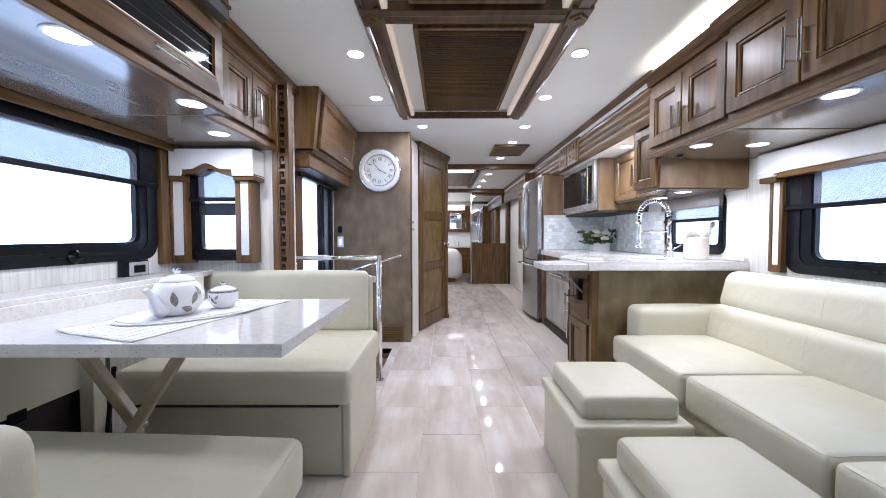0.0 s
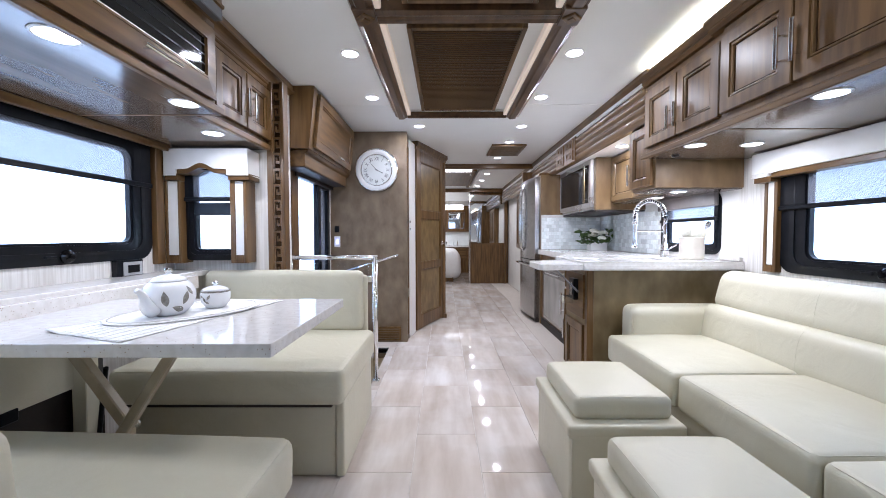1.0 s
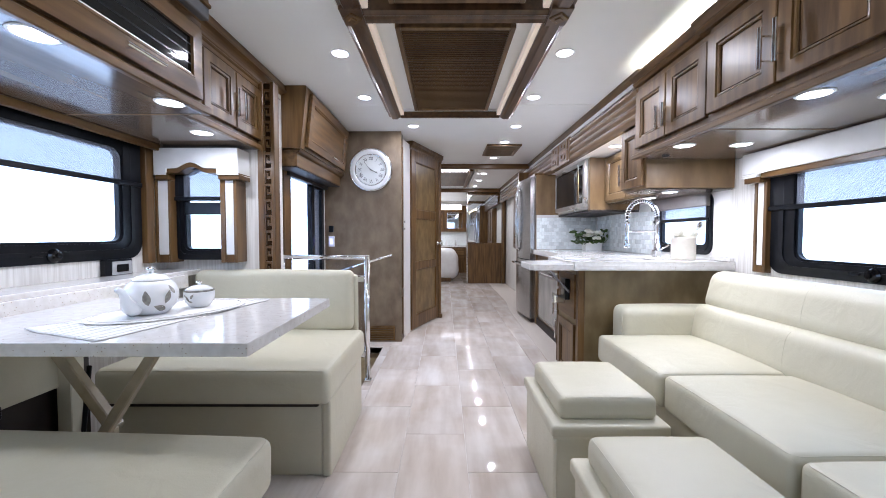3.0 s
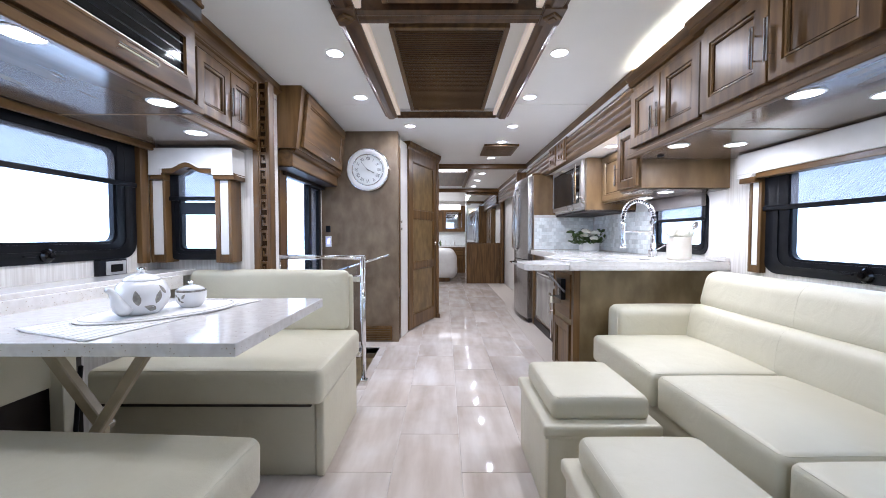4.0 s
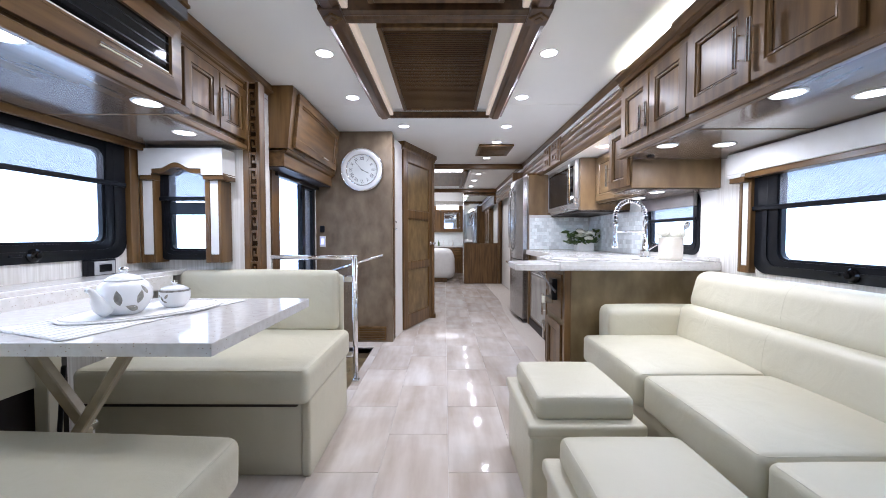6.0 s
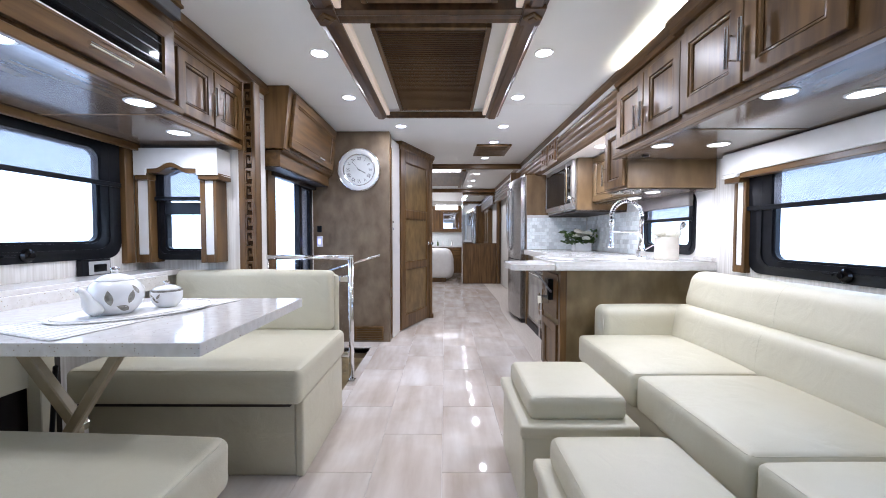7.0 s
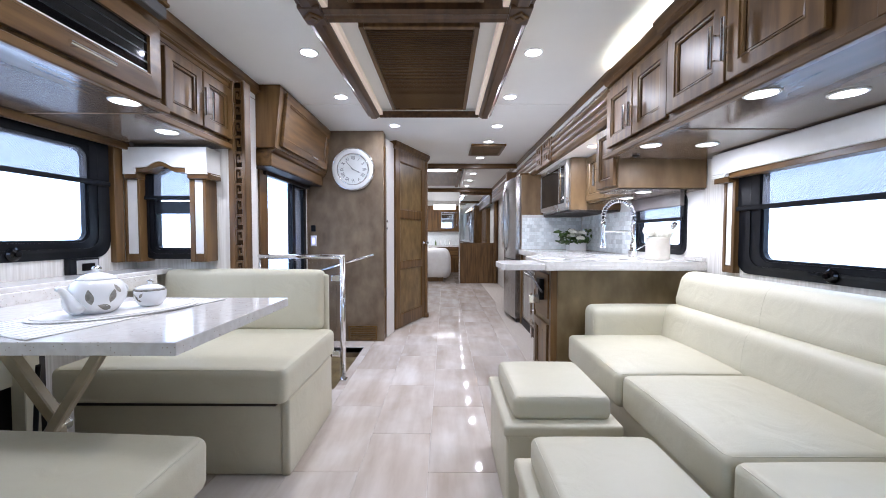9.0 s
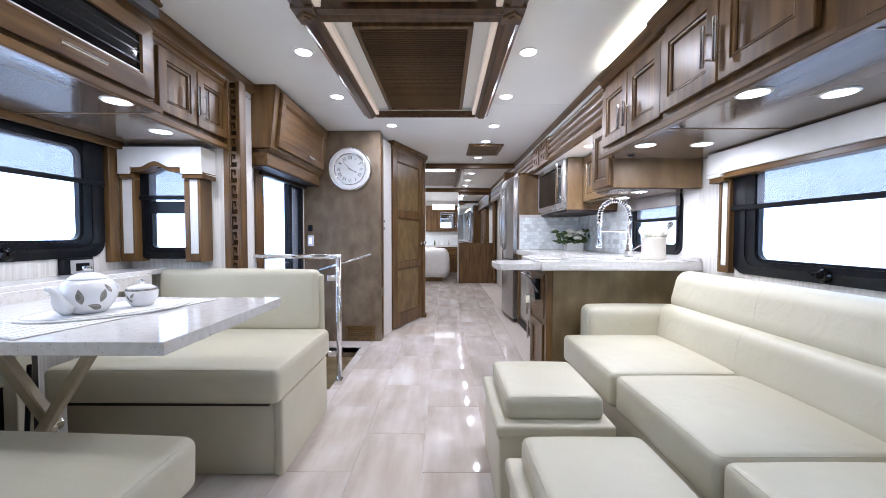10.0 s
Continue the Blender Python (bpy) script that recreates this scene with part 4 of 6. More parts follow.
part("inner_rim", moved(lathe([(0.150, 0.020), (0.152, 0.030), (0.157, 0.032), (0.161, 0.029), (0.162, 0.022)], (0, 0, 0), 64, hoop=True), mC), CHROME, ck, "thin chrome inner rim", smooth=True)
part("dial", moved(lathe([(0.151, 0.0195), (0.150, 0.0215), (0.0, 0.0215)], (0, 0, 0), 64), mC), DIAL, ck, "pale printed dial")


def letters(text, size):
    cu = bpy.data.curves.new("lettering", "FONT")
    cu.body, cu.size, cu.align_x, cu.align_y, cu.extrude = text, size, "CENTER", "CENTER", 0.0006
    cu.offset = 0.0
    ob = new("lettering", cu)
    me = bpy.data.meshes.new_from_object(ob)
    bm = bmesh.new()
    bm.from_mesh(me)
    bpy.data.objects.remove(ob)
    bpy.data.meshes.remove(me)
    return bm


for k, s in enumerate(("XII", "I", "II", "III", "IIII", "V", "VI", "VII", "VIII", "IX", "X", "XI")):
    a = radians(30 * k)
    q = mC @ pose(0.112 * math.sin(a), 0.112 * math.cos(a), 0.0225, 0, 0, -30 * k)
    part("numeral", moved(letters(s, 0.043), q @ Matrix.Diagonal((0.85, 1.15, 1, 1))), INK, ck)
for k in range(60):
    a = radians(6 * k)
    if k % 5 == 0:
        part("minute_mark", moved(boxes((-0.0015, 0.0015, 0.138, 0.145, 0.0218, 0.0225)), mC @ pose(0, 0, 0, 0, 0, -6 * k)), INK, ck)
for ang, ln, wd in ((117, 0.075, 0.0028), (318, 0.105, 0.0018)):
    part("pointer", moved(join(boxes((-wd, wd, -0.02, ln, 0.025, 0.0265)), lathe([(0.007, 0.0255), (0.007, 0.027), (0, 0.027)], (0, ln * 0.8 if ln < 0.09 else 0, 0), 12)), mC @ pose(0, 0, 0, 0, 0, -ang)), INK, ck)
vt = thing("wall_vent", (-0.55, 3.945, 0.02), "dark slatted wall vent near the floor", "vent")
part("frame", ring(rect(-0.70, -0.40, 0.02, 0.165), rect(-0.68, -0.42, 0.035, 0.15), -3.95, -3.935, FLIP), WOOD, vt)
for i in range(6):
    part("slat", boxes((-0.68, -0.42, 3.938, 3.9495, 0.04 + i * 0.0185, 0.053 + i * 0.0185), bevel=0.002), WOOD_X, vt)
sw = thing("wall_switch", (-1.055, 3.945, 1.0), "white wall switch with a blue indicator light", "switch")
part("plate", boxes((-1.082, -1.022, 3.938, 3.95, 0.985, 1.095), bevel=0.002), PLASTIC, sw)
part("indicator", boxes((-1.068, -1.038, 3.934, 3.939, 1.01, 1.07), bevel=0.002), BLUELED, sw, "blue lit rocker")
solo("wall_socket", boxes((-1.075, -1.03, 3.93, 3.95, 1.135, 1.20), bevel=0.004), BLACK, "small black control on the wood partition", "control")
for z in (1.17, 1.245):
    solo("hook", join(rod((-0.338, 4.06, z), (-0.312, 4.06, z), 0.004), rod((-0.312, 4.06, z - 0.012), (-0.312, 4.06, z + 0.012), 0.005)), CHROME, "small chrome latch on the wood jamb", "latch", "jamb latches")
lp = thing("access_panel", (-0.336, 4.055, 0.02), "narrow tall wood panel on the partition's end", "panel")
part("panel", boxes((-0.3372, -0.327, 4.015, 4.095, 0.55, 2.02), bevel=0.002), WOOD, lp)
part("lower_panel", boxes((-0.3372, -0.327, 4.015, 4.095, 0.06, 0.46), bevel=0.002), WOOD, lp)

# ---- handrails ----
hr = thing("handrail", (-0.78, 2.90, 0.0), "polished chrome guard rail beside the entry steps", "handrail")
part("post", rod((-0.476, 2.90, 0.0), (-0.476, 2.90, 0.94), 0.0195, 20), CHROME, hr, smooth=True)
part("foot_plate", boxes((-0.502, -0.446, 2.87, 2.93, 0, 0.010), bevel=0.003), CHROME, hr)
part("top_rail", rod((-1.118, 2.90, 0.936), (-0.458, 2.90, 0.936), 0.0175, 20), CHROME, hr, smooth=True)
part("end_post", rod((-1.108, 2.90, 0.0), (-1.108, 2.90, 0.936), 0.0155, 16), CHROME, hr, smooth=True)
gp = part("guard_panel", boxes((-1.09, -0.523, 2.897, 2.903, 0.06, 0.892), bevel=0.0015), GLASS, hr, "clear acrylic guard panel")
gp.visible_shadow = False
for z in (0.20, 0.775):
    part("clamp", cushion(-0.560, -0.492, 2.885, 2.915, z - 0.026, z + 0.026, 0.012, 0, 2), CHROME, hr, "small chrome panel clamp", smooth=True)
gr = thing("grab_rail", (-0.7, 3.9, 0.7), "slanting chrome grab rail on the partition", "grab rail")
part("bar", rod((-1.0, 3.86, 0.73), (-0.42, 3.86, 0.905), 0.013), CHROME, gr, smooth=True)
for x, z in ((-0.93, 0.751), (-0.46, 0.893)):
    part("standoff", rod((x, 3.86, z), (x, 3.95, z), 0.008), CHROME, gr)

# ---- pantry door across the corner ----
A, B = Vector((-0.278, 4.375, 0)), Vector((0.030, 5.14, 0))
du = (B - A).normalized()
mP = basis((A.x, A.y, 0.015), du, UPV)
wd = (B - A).length
pd = thing("door_1", (A + B) / 2, "three-panel stained maple door across the corner", "door", kind="structure")
pp = part("leaf", moved(boxes((0, 0.105, 0, 2.07, -0.03, 0.014), (wd - 0.12, wd - 0.03, 0, 2.07, -0.03, 0.014), (0.105, wd - 0.12, 0, 0.15, -0.03, 0.0135), (0.105, wd - 0.12, 0.69, 0.77, -0.03, 0.0135), (0.105, wd - 0.12, 1.29, 1.385, -0.03, 0.0135), (0.105, wd - 0.12, 1.94, 2.07, -0.03, 0.0135), bevel=0.003), mP), WOOD, pd)
for v0, v1 in ((0.15, 0.69), (0.77, 1.29), (1.385, 1.94)):
    part("panel", moved(boxes((0.10, wd - 0.115, v0 - 0.004, v1 + 0.004, -0.02, -0.002)), mP), GOLDEN, pd, "lighter sunk veneer panel")
    part("bead", moved(ring(rect(0.105, wd - 0.12, v0, v1), rect(0.117, wd - 0.132, v0 + 0.012, v1 - 0.012), 0.0, 0.010, None, -0.004), mP), WOOD, pd)
part("door_knob", moved(join(lathe([(0.026, 0), (0.026, 0.006), (0.010, 0.010), (0.010, 0.03), (0.024, 0.042), (0.026, 0.055), (0.016, 0.065), (0, 0.066)], (wd - 0.075, 0.985, 0.014), 20)), mP), CHROME, pd, "chrome door knob", smooth=True)
cs = thing("corner_post", (0.04, 5.15, 0), "stained wood post with a base block at the hallway corner", "post")
part("shaft", boxes((0.012, 0.062, 5.10, 5.18, 0.05, 2.07), bevel=0.008), WOOD, cs)
part("base_block", boxes((0.002, 0.078, 5.09, 5.195, 0, 0.055), bevel=0.006), WOOD, cs)
structure("cornice_pantry", moved(extrude_x([(-0.06, 0), (0.018, 0), (0.022, 0.02), (0.045, 0.045), (0.045, 0.085), (-0.06, 0.085)], 0, wd + 0.09), basis((A.x, A.y, 2.075), du, UPV) @ Matrix(((1, 0, 0, -0.035), (0, 0, 1, 0), (0, 1, 0, 0), (0, 0, 0, 1)))), WOOD, "wood cornice over the pantry door", "trim")

# ---- dinette ----
def bench(name, y0, y1, back0, back1, label, flip):
    t = thing(name, (-0.9, (y0 + y1) / 2, 0), label, "bench", "dinette benches")
    front = y1 - 0.05 if flip else y0 + 0.05
    a, b = (y0, front) if flip else (front, y1)
    part("base", cushion(-1.40, -0.448, a + (0 if flip else 0.045), b - (0.045 if flip else 0), 0.0, 0.342, 0.012, n=3), LEATHER, t, smooth=True)
    part("end_panel", cushion(-0.450, -0.408, a + (0 if flip else 0.038), b - (0.038 if flip else 0), 0.0, 0.355, 0.012, n=3), LEATHER, t, smooth=True)
    # Near-black strip paints the shadow line between seat and base.
    part("seat_shadow", boxes((-1.40, -0.452, min(front, front + 0.02), max(front, front + 0.02), 0.340, 0.366), bevel=0.003), GAP, t)
    tilt = Matrix.Translation((-0.39, 0, 0.5)) @ pose(0, 0, 0, 0, 1.4 if flip else 0, 0) @ Matrix.Translation((0.39, 0, -0.5))
    s = part("seat", moved(cushion(-1.41, -0.386, y0, y1, 0.364, 0.522, 0.034, 0.014, 8), tilt), LEATHER, t, smooth=True)
    part("piping", moved(tube(rim_path(-1.41, -0.386, y0, y1, 0.522, 0.034, 0.014, 0.011), 0.0018, 6, closed=True), tilt), PIPING, s)
    mid = (back0 + back1) / 2
    part("backrest", moved(cushion(-1.43, -0.458, back0, back1, 0.515, 0.882, 0.036, 0.008, 8), Matrix.Translation((0, mid, 0.5)) @ pose(0, 0, 0, 4 if flip else -4, 0, 0) @ Matrix.Translation((0, -mid, -0.5))), LEATHER, t, smooth=True)
    part("back_shell", cushion(-1.43, -0.437, back0 - 0.03 if flip else back1 - 0.035, back0 + 0.035 if flip else back1 + 0.02, 0.30, 0.855, 0.02, 0, 4), LEATHER, t, smooth=True)
    return t


bench("dinette_bench", 1.655, 2.385, 2.335, 2.435, "cream leather dinette bench with a padded backrest", False)
bench("dinette_bench", 0.50, 1.14, 0.39, 0.53, "cream leather dinette bench facing the table", True)

lg = thing("window_ledge", (-1.54, 1.2, 0.48), "speckled stone ledge along the dinette wall", "ledge")
part("slab", boxes((-1.666, -1.44, 0.2, 2.455, 0.855, 0.888), bevel=0.004), QUARTZ, lg)
part("upstand", boxes((-1.46, -1.415, 0.2, 2.30, 0.79, 0.868), bevel=0.004), QUARTZ, lg)
part("apron", boxes((-1.47, -1.45, 0.2, 1.62, 0.485, 0.79), bevel=0.003), LEATHER, lg, "cream panel under the ledge")
part("upright", boxes((-1.46, -1.40, 1.56, 1.62, 0.0, 0.79), bevel=0.003), LEATHER, lg)
# Solid near-black boxes put the shade below the ledge into colour.
part("dark_and_shade", boxes((-1.66, -1.50, 0.2, 1.62, 0.0, 0.485)), GAP, lg, "dark box that stands for the shade under the ledge")
part("end_shadow", boxes((-1.66, -1.412, 1.622, 1.652, 0.0, 0.79)), GAP, lg)
part("cable_box", boxes((-1.50, -1.445, 1.30, 1.36, 0.455, 0.50), bevel=0.003), BLACK, lg)

tb = thing("dinette_table", (-0.9, 1.38, 0.0), "speckled white stone dinette table on beige folding legs", "table")
part("tabletop", boxes((-1.414, -0.405, 1.03, 1.738, 0.782, 0.819), bevel=0.003, seg=2), QUARTZ, tb)
part("under_rail", boxes((-1.37, -0.80, 1.34, 1.42, 0.758, 0.782), bevel=0.003), LEGPAINT, tb)


def flat_bar(a, b, wide, thick):
    a, b = Vector(a), Vector(b)
    bm = boxes((-wide / 2, wide / 2, -thick / 2, thick / 2, 0, (b - a).length), bevel=0.004)
    z = (b - a).normalized()
    y = Vector((0, 1, 0))
    x = y.cross(z).normalized()
    y = z.cross(x)
    return moved(bm, Matrix.Translation(a) @ Matrix((x, y, z)).transposed().to_4x4())


part("leg", flat_bar((-1.327, 1.39, 0.765), (-1.075, 1.39, 0.41), 0.042, 0.035), LEGPAINT, tb)
part("leg", flat_bar((-0.85, 1.352, 0.765), (-1.085, 1.352, 0.40), 0.036, 0.03), LEGPAINT, tb)
part("leg", flat_bar((-1.08, 1.372, 0.42), (-1.08, 1.372, 0.0), 0.05, 0.028), LEGPAINT, tb)
part("hinge", moved(lathe([(0.022, 0), (0.022, 0.05), (0, 0.05)], (0, 0, 0), 16), basis((-1.08, 1.41, 0.415), (1, 0, 0), UPV)), CHROME, tb)
part("brace", rod((-1.19, 1.42, 0.62), (-1.30, 1.50, 0.30), 0.008), BLACK, tb)

run = thing("table_runner", (-0.88, 1.4, 0.819), "white table runner with thin grey stripes", "table runner")
R0, R1, R2, R3 = Vector((-1.12, 1.15)), Vector((-0.805, 1.037)), Vector((-0.648, 1.68)), Vector((-0.985, 1.725))


def on_runner(u, v):
    return R0.lerp(R1, u).lerp(R3.lerp(R2, u), v)


bm = bmesh.new()
grid = []
for i in range(25):
    row = []
    for j in range(33):
        p = on_runner(i / 24, j / 32)
        row.append(bm.verts.new((p.x, p.y, 0.8225 + 0.0018 * noise.noise((p.x * 9, p.y * 9, 0)) + (0.006 * max(0, 1 - (i + j) / 5)))))
    grid.append(row)
for i in range(24):
    for j in range(32):
        bm.faces.new((grid[i][j], grid[i + 1][j], grid[i + 1][j + 1], grid[i][j + 1]))
ex = bmesh.ops.extrude_face_region(bm, geom=list(bm.faces))
bmesh.ops.translate(bm, vec=(0, 0, -0.002), verts=[g for g in ex["geom"] if isinstance(g, bmesh.types.BMVert)])
bmesh.ops.recalc_face_normals(bm, faces=bm.faces)
part("cloth", bm, CLOTH, run, smooth=True)
for k in range(9):
    u = 0.07 + k * 0.1075
    pts = [on_runner(u, j / 16) for j in range(17)]
    part("stripe", tube([(p.x, p.y, 0.8228 + 0.0018 * noise.noise((p.x * 9, p.y * 9, 0))) for p in pts], 0.0010, 5), STRIPE, run)
mt = thing("place_mat", (-0.87, 1.43, 0.823), "oval quilted white place mat with a stitched rim", "place mat")
mM = pose(-0.880, 1.425, 0.8245, 0, 0, -34)
part("mat", moved(lathe([(0.0, 0.006), (0.10, 0.006), (0.128, 0.0055), (0.130, 0.003), (0.128, 0.0), (0.0, 0.0)], (0, 0, 0), 56), mM @ Matrix.Diagonal((1.27, 1.9, 1, 1))), CLOTH, mt)
part("rim", moved(tube([(1.27 * 0.122 * math.cos(2 * pi * i / 60), 1.9 * 0.122 * math.sin(2 * pi * i / 60), 0.006) for i in range(60)], 0.0022, 6, closed=True), mM), STRIPE, mt)

tp = thing("teapot", (-0.90, 1.35, 0.8305), "white china teapot printed with grey leaves, chrome lid knob", "teapot")
tc_ = (-0.90, 1.35, 0.8305)
part("body", lathe([(0.045, 0.0), (0.052, 0.003), (0.060, 0.010), (0.081, 0.035), (0.091, 0.065), (0.090, 0.090), (0.078, 0.118), (0.060, 0.133), (0.050, 0.137)], tc_, 40), CHINA, tp, smooth=True)
lid = part("lid", lathe([(0.062, 0.132), (0.060, 0.137), (0.048, 0.147), (0.030, 0.155), (0.012, 0.159), (0.010, 0.162)], tc_, 32), CHINA, tp, smooth=True)
part("lid_knob", lathe([(0.009, 0.158), (0.008, 0.164), (0.016, 0.172), (0.014, 0.181), (0.0, 0.185)], tc_, 24), CHROME, lid, "silver lid knob", smooth=True)
TURN = Matrix.Rotation(radians(40), 3, "Z")
SPOUT = [TURN @ Vector((-0.052, -0.052, 0.030)), TURN @ Vector((-0.066, -0.066, 0.042)), TURN @ Vector((-0.076, -0.076, 0.062)), TURN @ Vector((-0.081, -0.081, 0.085)), TURN @ Vector((-0.090, -0.088, 0.104)), TURN @ Vector((-0.102, -0.098, 0.114))]
part("spout", tube([Vector(tc_) + q for q in SPOUT], [0.030, 0.027, 0.021, 0.015, 0.0115, 0.010], 16), CHINA, tp, smooth=True)
part("grip", tube([Vector(tc_) + TURN @ Vector((0.045 + 0.042 * math.sin(pi * i / 12), 0.055 + 0.05 * math.sin(pi * i / 12), 0.118 - 0.080 * i / 12)) for i in range(13)], 0.0085, 10), CHINA, tp, smooth=True)


def leaf_print(at, r0, az, z, size, turn, parent):
    """A leaf-shaped patch laid on a turned body."""
    bm = bmesh.new()
    rows = []
    for i in range(7):
        s = -1 + 2 * i / 6
        half = 0.42 * (1 - s * s) * (1 - 0.25 * s)
        row = []
        for q in (-1, 0, 1):
            u, v = q * half * size, s * size
            uu, vv = u * math.cos(turn) - v * math.sin(turn), u * math.sin(turn) + v * math.cos(turn)
            a = az + uu / r0
            rr = r0_at(z + vv) + 0.0012
            row.append(bm.verts.new((at[0] + rr * math.cos(a), at[1] + rr * math.sin(a), at[2] + z + vv)))
        rows.append(row)
    for i in range(6):
        for j in range(2):
            bm.faces.new((rows[i][j], rows[i][j + 1], rows[i + 1][j + 1], rows[i + 1][j]))
    bmesh.ops.remove_doubles(bm, verts=bm.verts, dist=0.0001)
    bmesh.ops.recalc_face_normals(bm, faces=bm.faces)
    part("leaf_print", bm, LEAFPRINT, parent, "grey printed leaf")


PR = [(0.045, 0.0), (0.060, 0.010), (0.081, 0.035), (0.091, 0.065), (0.090, 0.090), (0.078, 0.118), (0.060, 0.133)]


def r0_at(z, k=1.0):
    for (ra, za), (rb, zb) in zip(PR, PR[1:]):
        if za * k <= z <= zb * k:
            return (ra + (rb - ra) * (z / k - za) / (zb - za)) * k
    return PR[-1][0] * k


for az, z, size, turn in ((-62, 0.072, 0.030, 0.15), (-18, 0.072, 0.027, -0.3), (-32, 0.030, 0.027, 1.2), (-5, 0.098, 0.020, 0.5), (-100, 0.02, 0.012, 1.3)):
    leaf_print(tc_, 0.09, radians(az), z, size, turn, tp)
tp.scale = (0.87, 0.87, 0.87)
sb = thing("sugar_bowl", (-0.818, 1.478, 0.8305), "small lidded white china sugar bowl with a silver knob", "sugar bowl")
sc_ = (-0.818, 1.478, 0.8305)
sb.scale = (0.9, 0.9, 0.9)
part("body", lathe([(0.030, 0.0), (0.036, 0.004), (0.050, 0.022), (0.056, 0.042), (0.056, 0.062), (0.052, 0.070), (0.049, 0.070)], sc_, 36), CHINA, sb, smooth=True)
part("band", lathe([(0.0535, 0.0655), (0.0555, 0.068), (0.0545, 0.073), (0.051, 0.073)], sc_, 36, hoop=True), LEAFPRINT, sb, "grey patterned rim band", smooth=True)
sl = part("lid", lathe([(0.051, 0.071), (0.046, 0.079), (0.028, 0.088), (0.008, 0.092)], sc_, 32), CHINA, sb, smooth=True)
part("lid_knob", lathe([(0.007, 0.090), (0.006, 0.096), (0.012, 0.101), (0.010, 0.107), (0.0, 0.110)], sc_, 20), CHROME, sl, "silver lid knob", smooth=True)
PR = [(0.030, 0.0), (0.036, 0.004), (0.050, 0.022), (0.056, 0.042), (0.056, 0.062), (0.052, 0.070)]
for az, z, size, turn in ((-105, 0.040, 0.013, 0.4), (-85, 0.050, 0.012, -0.6), (-120, 0.052, 0.010, 1.0), (-95, 0.028, 0.010, 1.3)):
    leaf_print(sc_, 0.056, radians(az), z, size, turn, sb)
wc = thing("wall_control", (-1.655, 2.07, 0.87), "black and grey control unit with a small display on the wall", "control unit")
part("case", boxes((-1.668, -1.635, 1.995, 2.165, 0.878, 0.972), bevel=0.004), BLACK, wc)
part("face", boxes((-1.637, -1.630, 2.03, 2.155, 0.890, 0.962), bevel=0.003), mat("grey_plastic", (0.34, 0.34, 0.34), (0.42, 0.42, 0.42), 0.4), wc, "grey face plate")
part("display", boxes((-1.6305, -1.627, 2.055, 2.13, 0.905, 0.945), bevel=0.001), BLACKGLASS, wc, "dark display")


# ---- sofa and ottomans ----
so = thing("sofa", (1.5, 1.4, 0), "cream leather sofa with padded arm and two-tier back", "sofa")
part("base", cushion(1.125, 1.93, 0.30, 2.44, 0.02, 0.325, 0.02, n=3), LEATHER, so, smooth=True)
for y0, y1, x0 in ((1.728, 2.405, 1.060), (1.092, 1.722, 1.075), (0.456, 1.086, 1.080)):
    s = part("seat_cushion", cushion(x0, 1.70, y0, y1, 0.325, 0.482, 0.026, 0.022, 8), LEATHER, so, smooth=True)
    part("piping", tube(rim_path(x0, 1.70, y0, y1, 0.482, 0.026, 0.022, 0.010), 0.0016, 6, closed=True), PIPING, s)
arm = part("arm", cushion(1.205, 1.86, 2.375, 2.55, 0.30, 0.655, 0.05, 0.006, 6), LEATHER, so, smooth=True)
part("piping", tube([(1.213, 2.40 + 0.0, 0.34), (1.210, 2.392, 0.55), (1.214, 2.408, 0.625), (1.222, 2.44, 0.645)], 0.003, 6), PIPING, arm)


def leaned(bm, x, z, deg):
    return moved(bm, Matrix.Translation((x, 0, z)) @ pose(0, 0, 0, 0, deg, 0) @ Matrix.Translation((-x, 0, -z)))


lb = part("lower_back", leaned(cushion(1.615, 1.86, 0.40, 2.415, 0.44, 0.690, 0.06, 0.0, 10), 1.65, 0.46, 9), LEATHER, so, smooth=True)
ub = part("upper_back", leaned(cushion(1.685, 1.90, 0.40, 2.415, 0.645, 0.905, 0.075, 0.0, 10), 1.70, 0.66, 14), LEATHER, so, smooth=True)


def face_line(x0, z0, z1, r, y, lo, hi, n=12):
    """A line up the rounded front face of a back cushion."""
    out = []
    for i in range(n + 1):
        z = lo + (hi - lo) * i / n
        q = max(0.0, z - (z1 - r), (z0 + r) - z)
        out.append((x0 + r - math.sqrt(max(0.0, r * r - q * q)) - 0.0003, y + 0.010 * math.sin(pi * i / n), z))
    return out


for y in (1.745, 1.08):
    part("seam", leaned(tube(face_line(1.615, 0.44, 0.690, 0.06, y, 0.475, 0.682), 0.0006, 6), 1.65, 0.46, 9), PIPING, lb)
    part("seam", leaned(tube(face_line(1.685, 0.645, 0.905, 0.075, y, 0.70, 0.900), 0.0006, 6), 1.70, 0.66, 14), PIPING, ub)


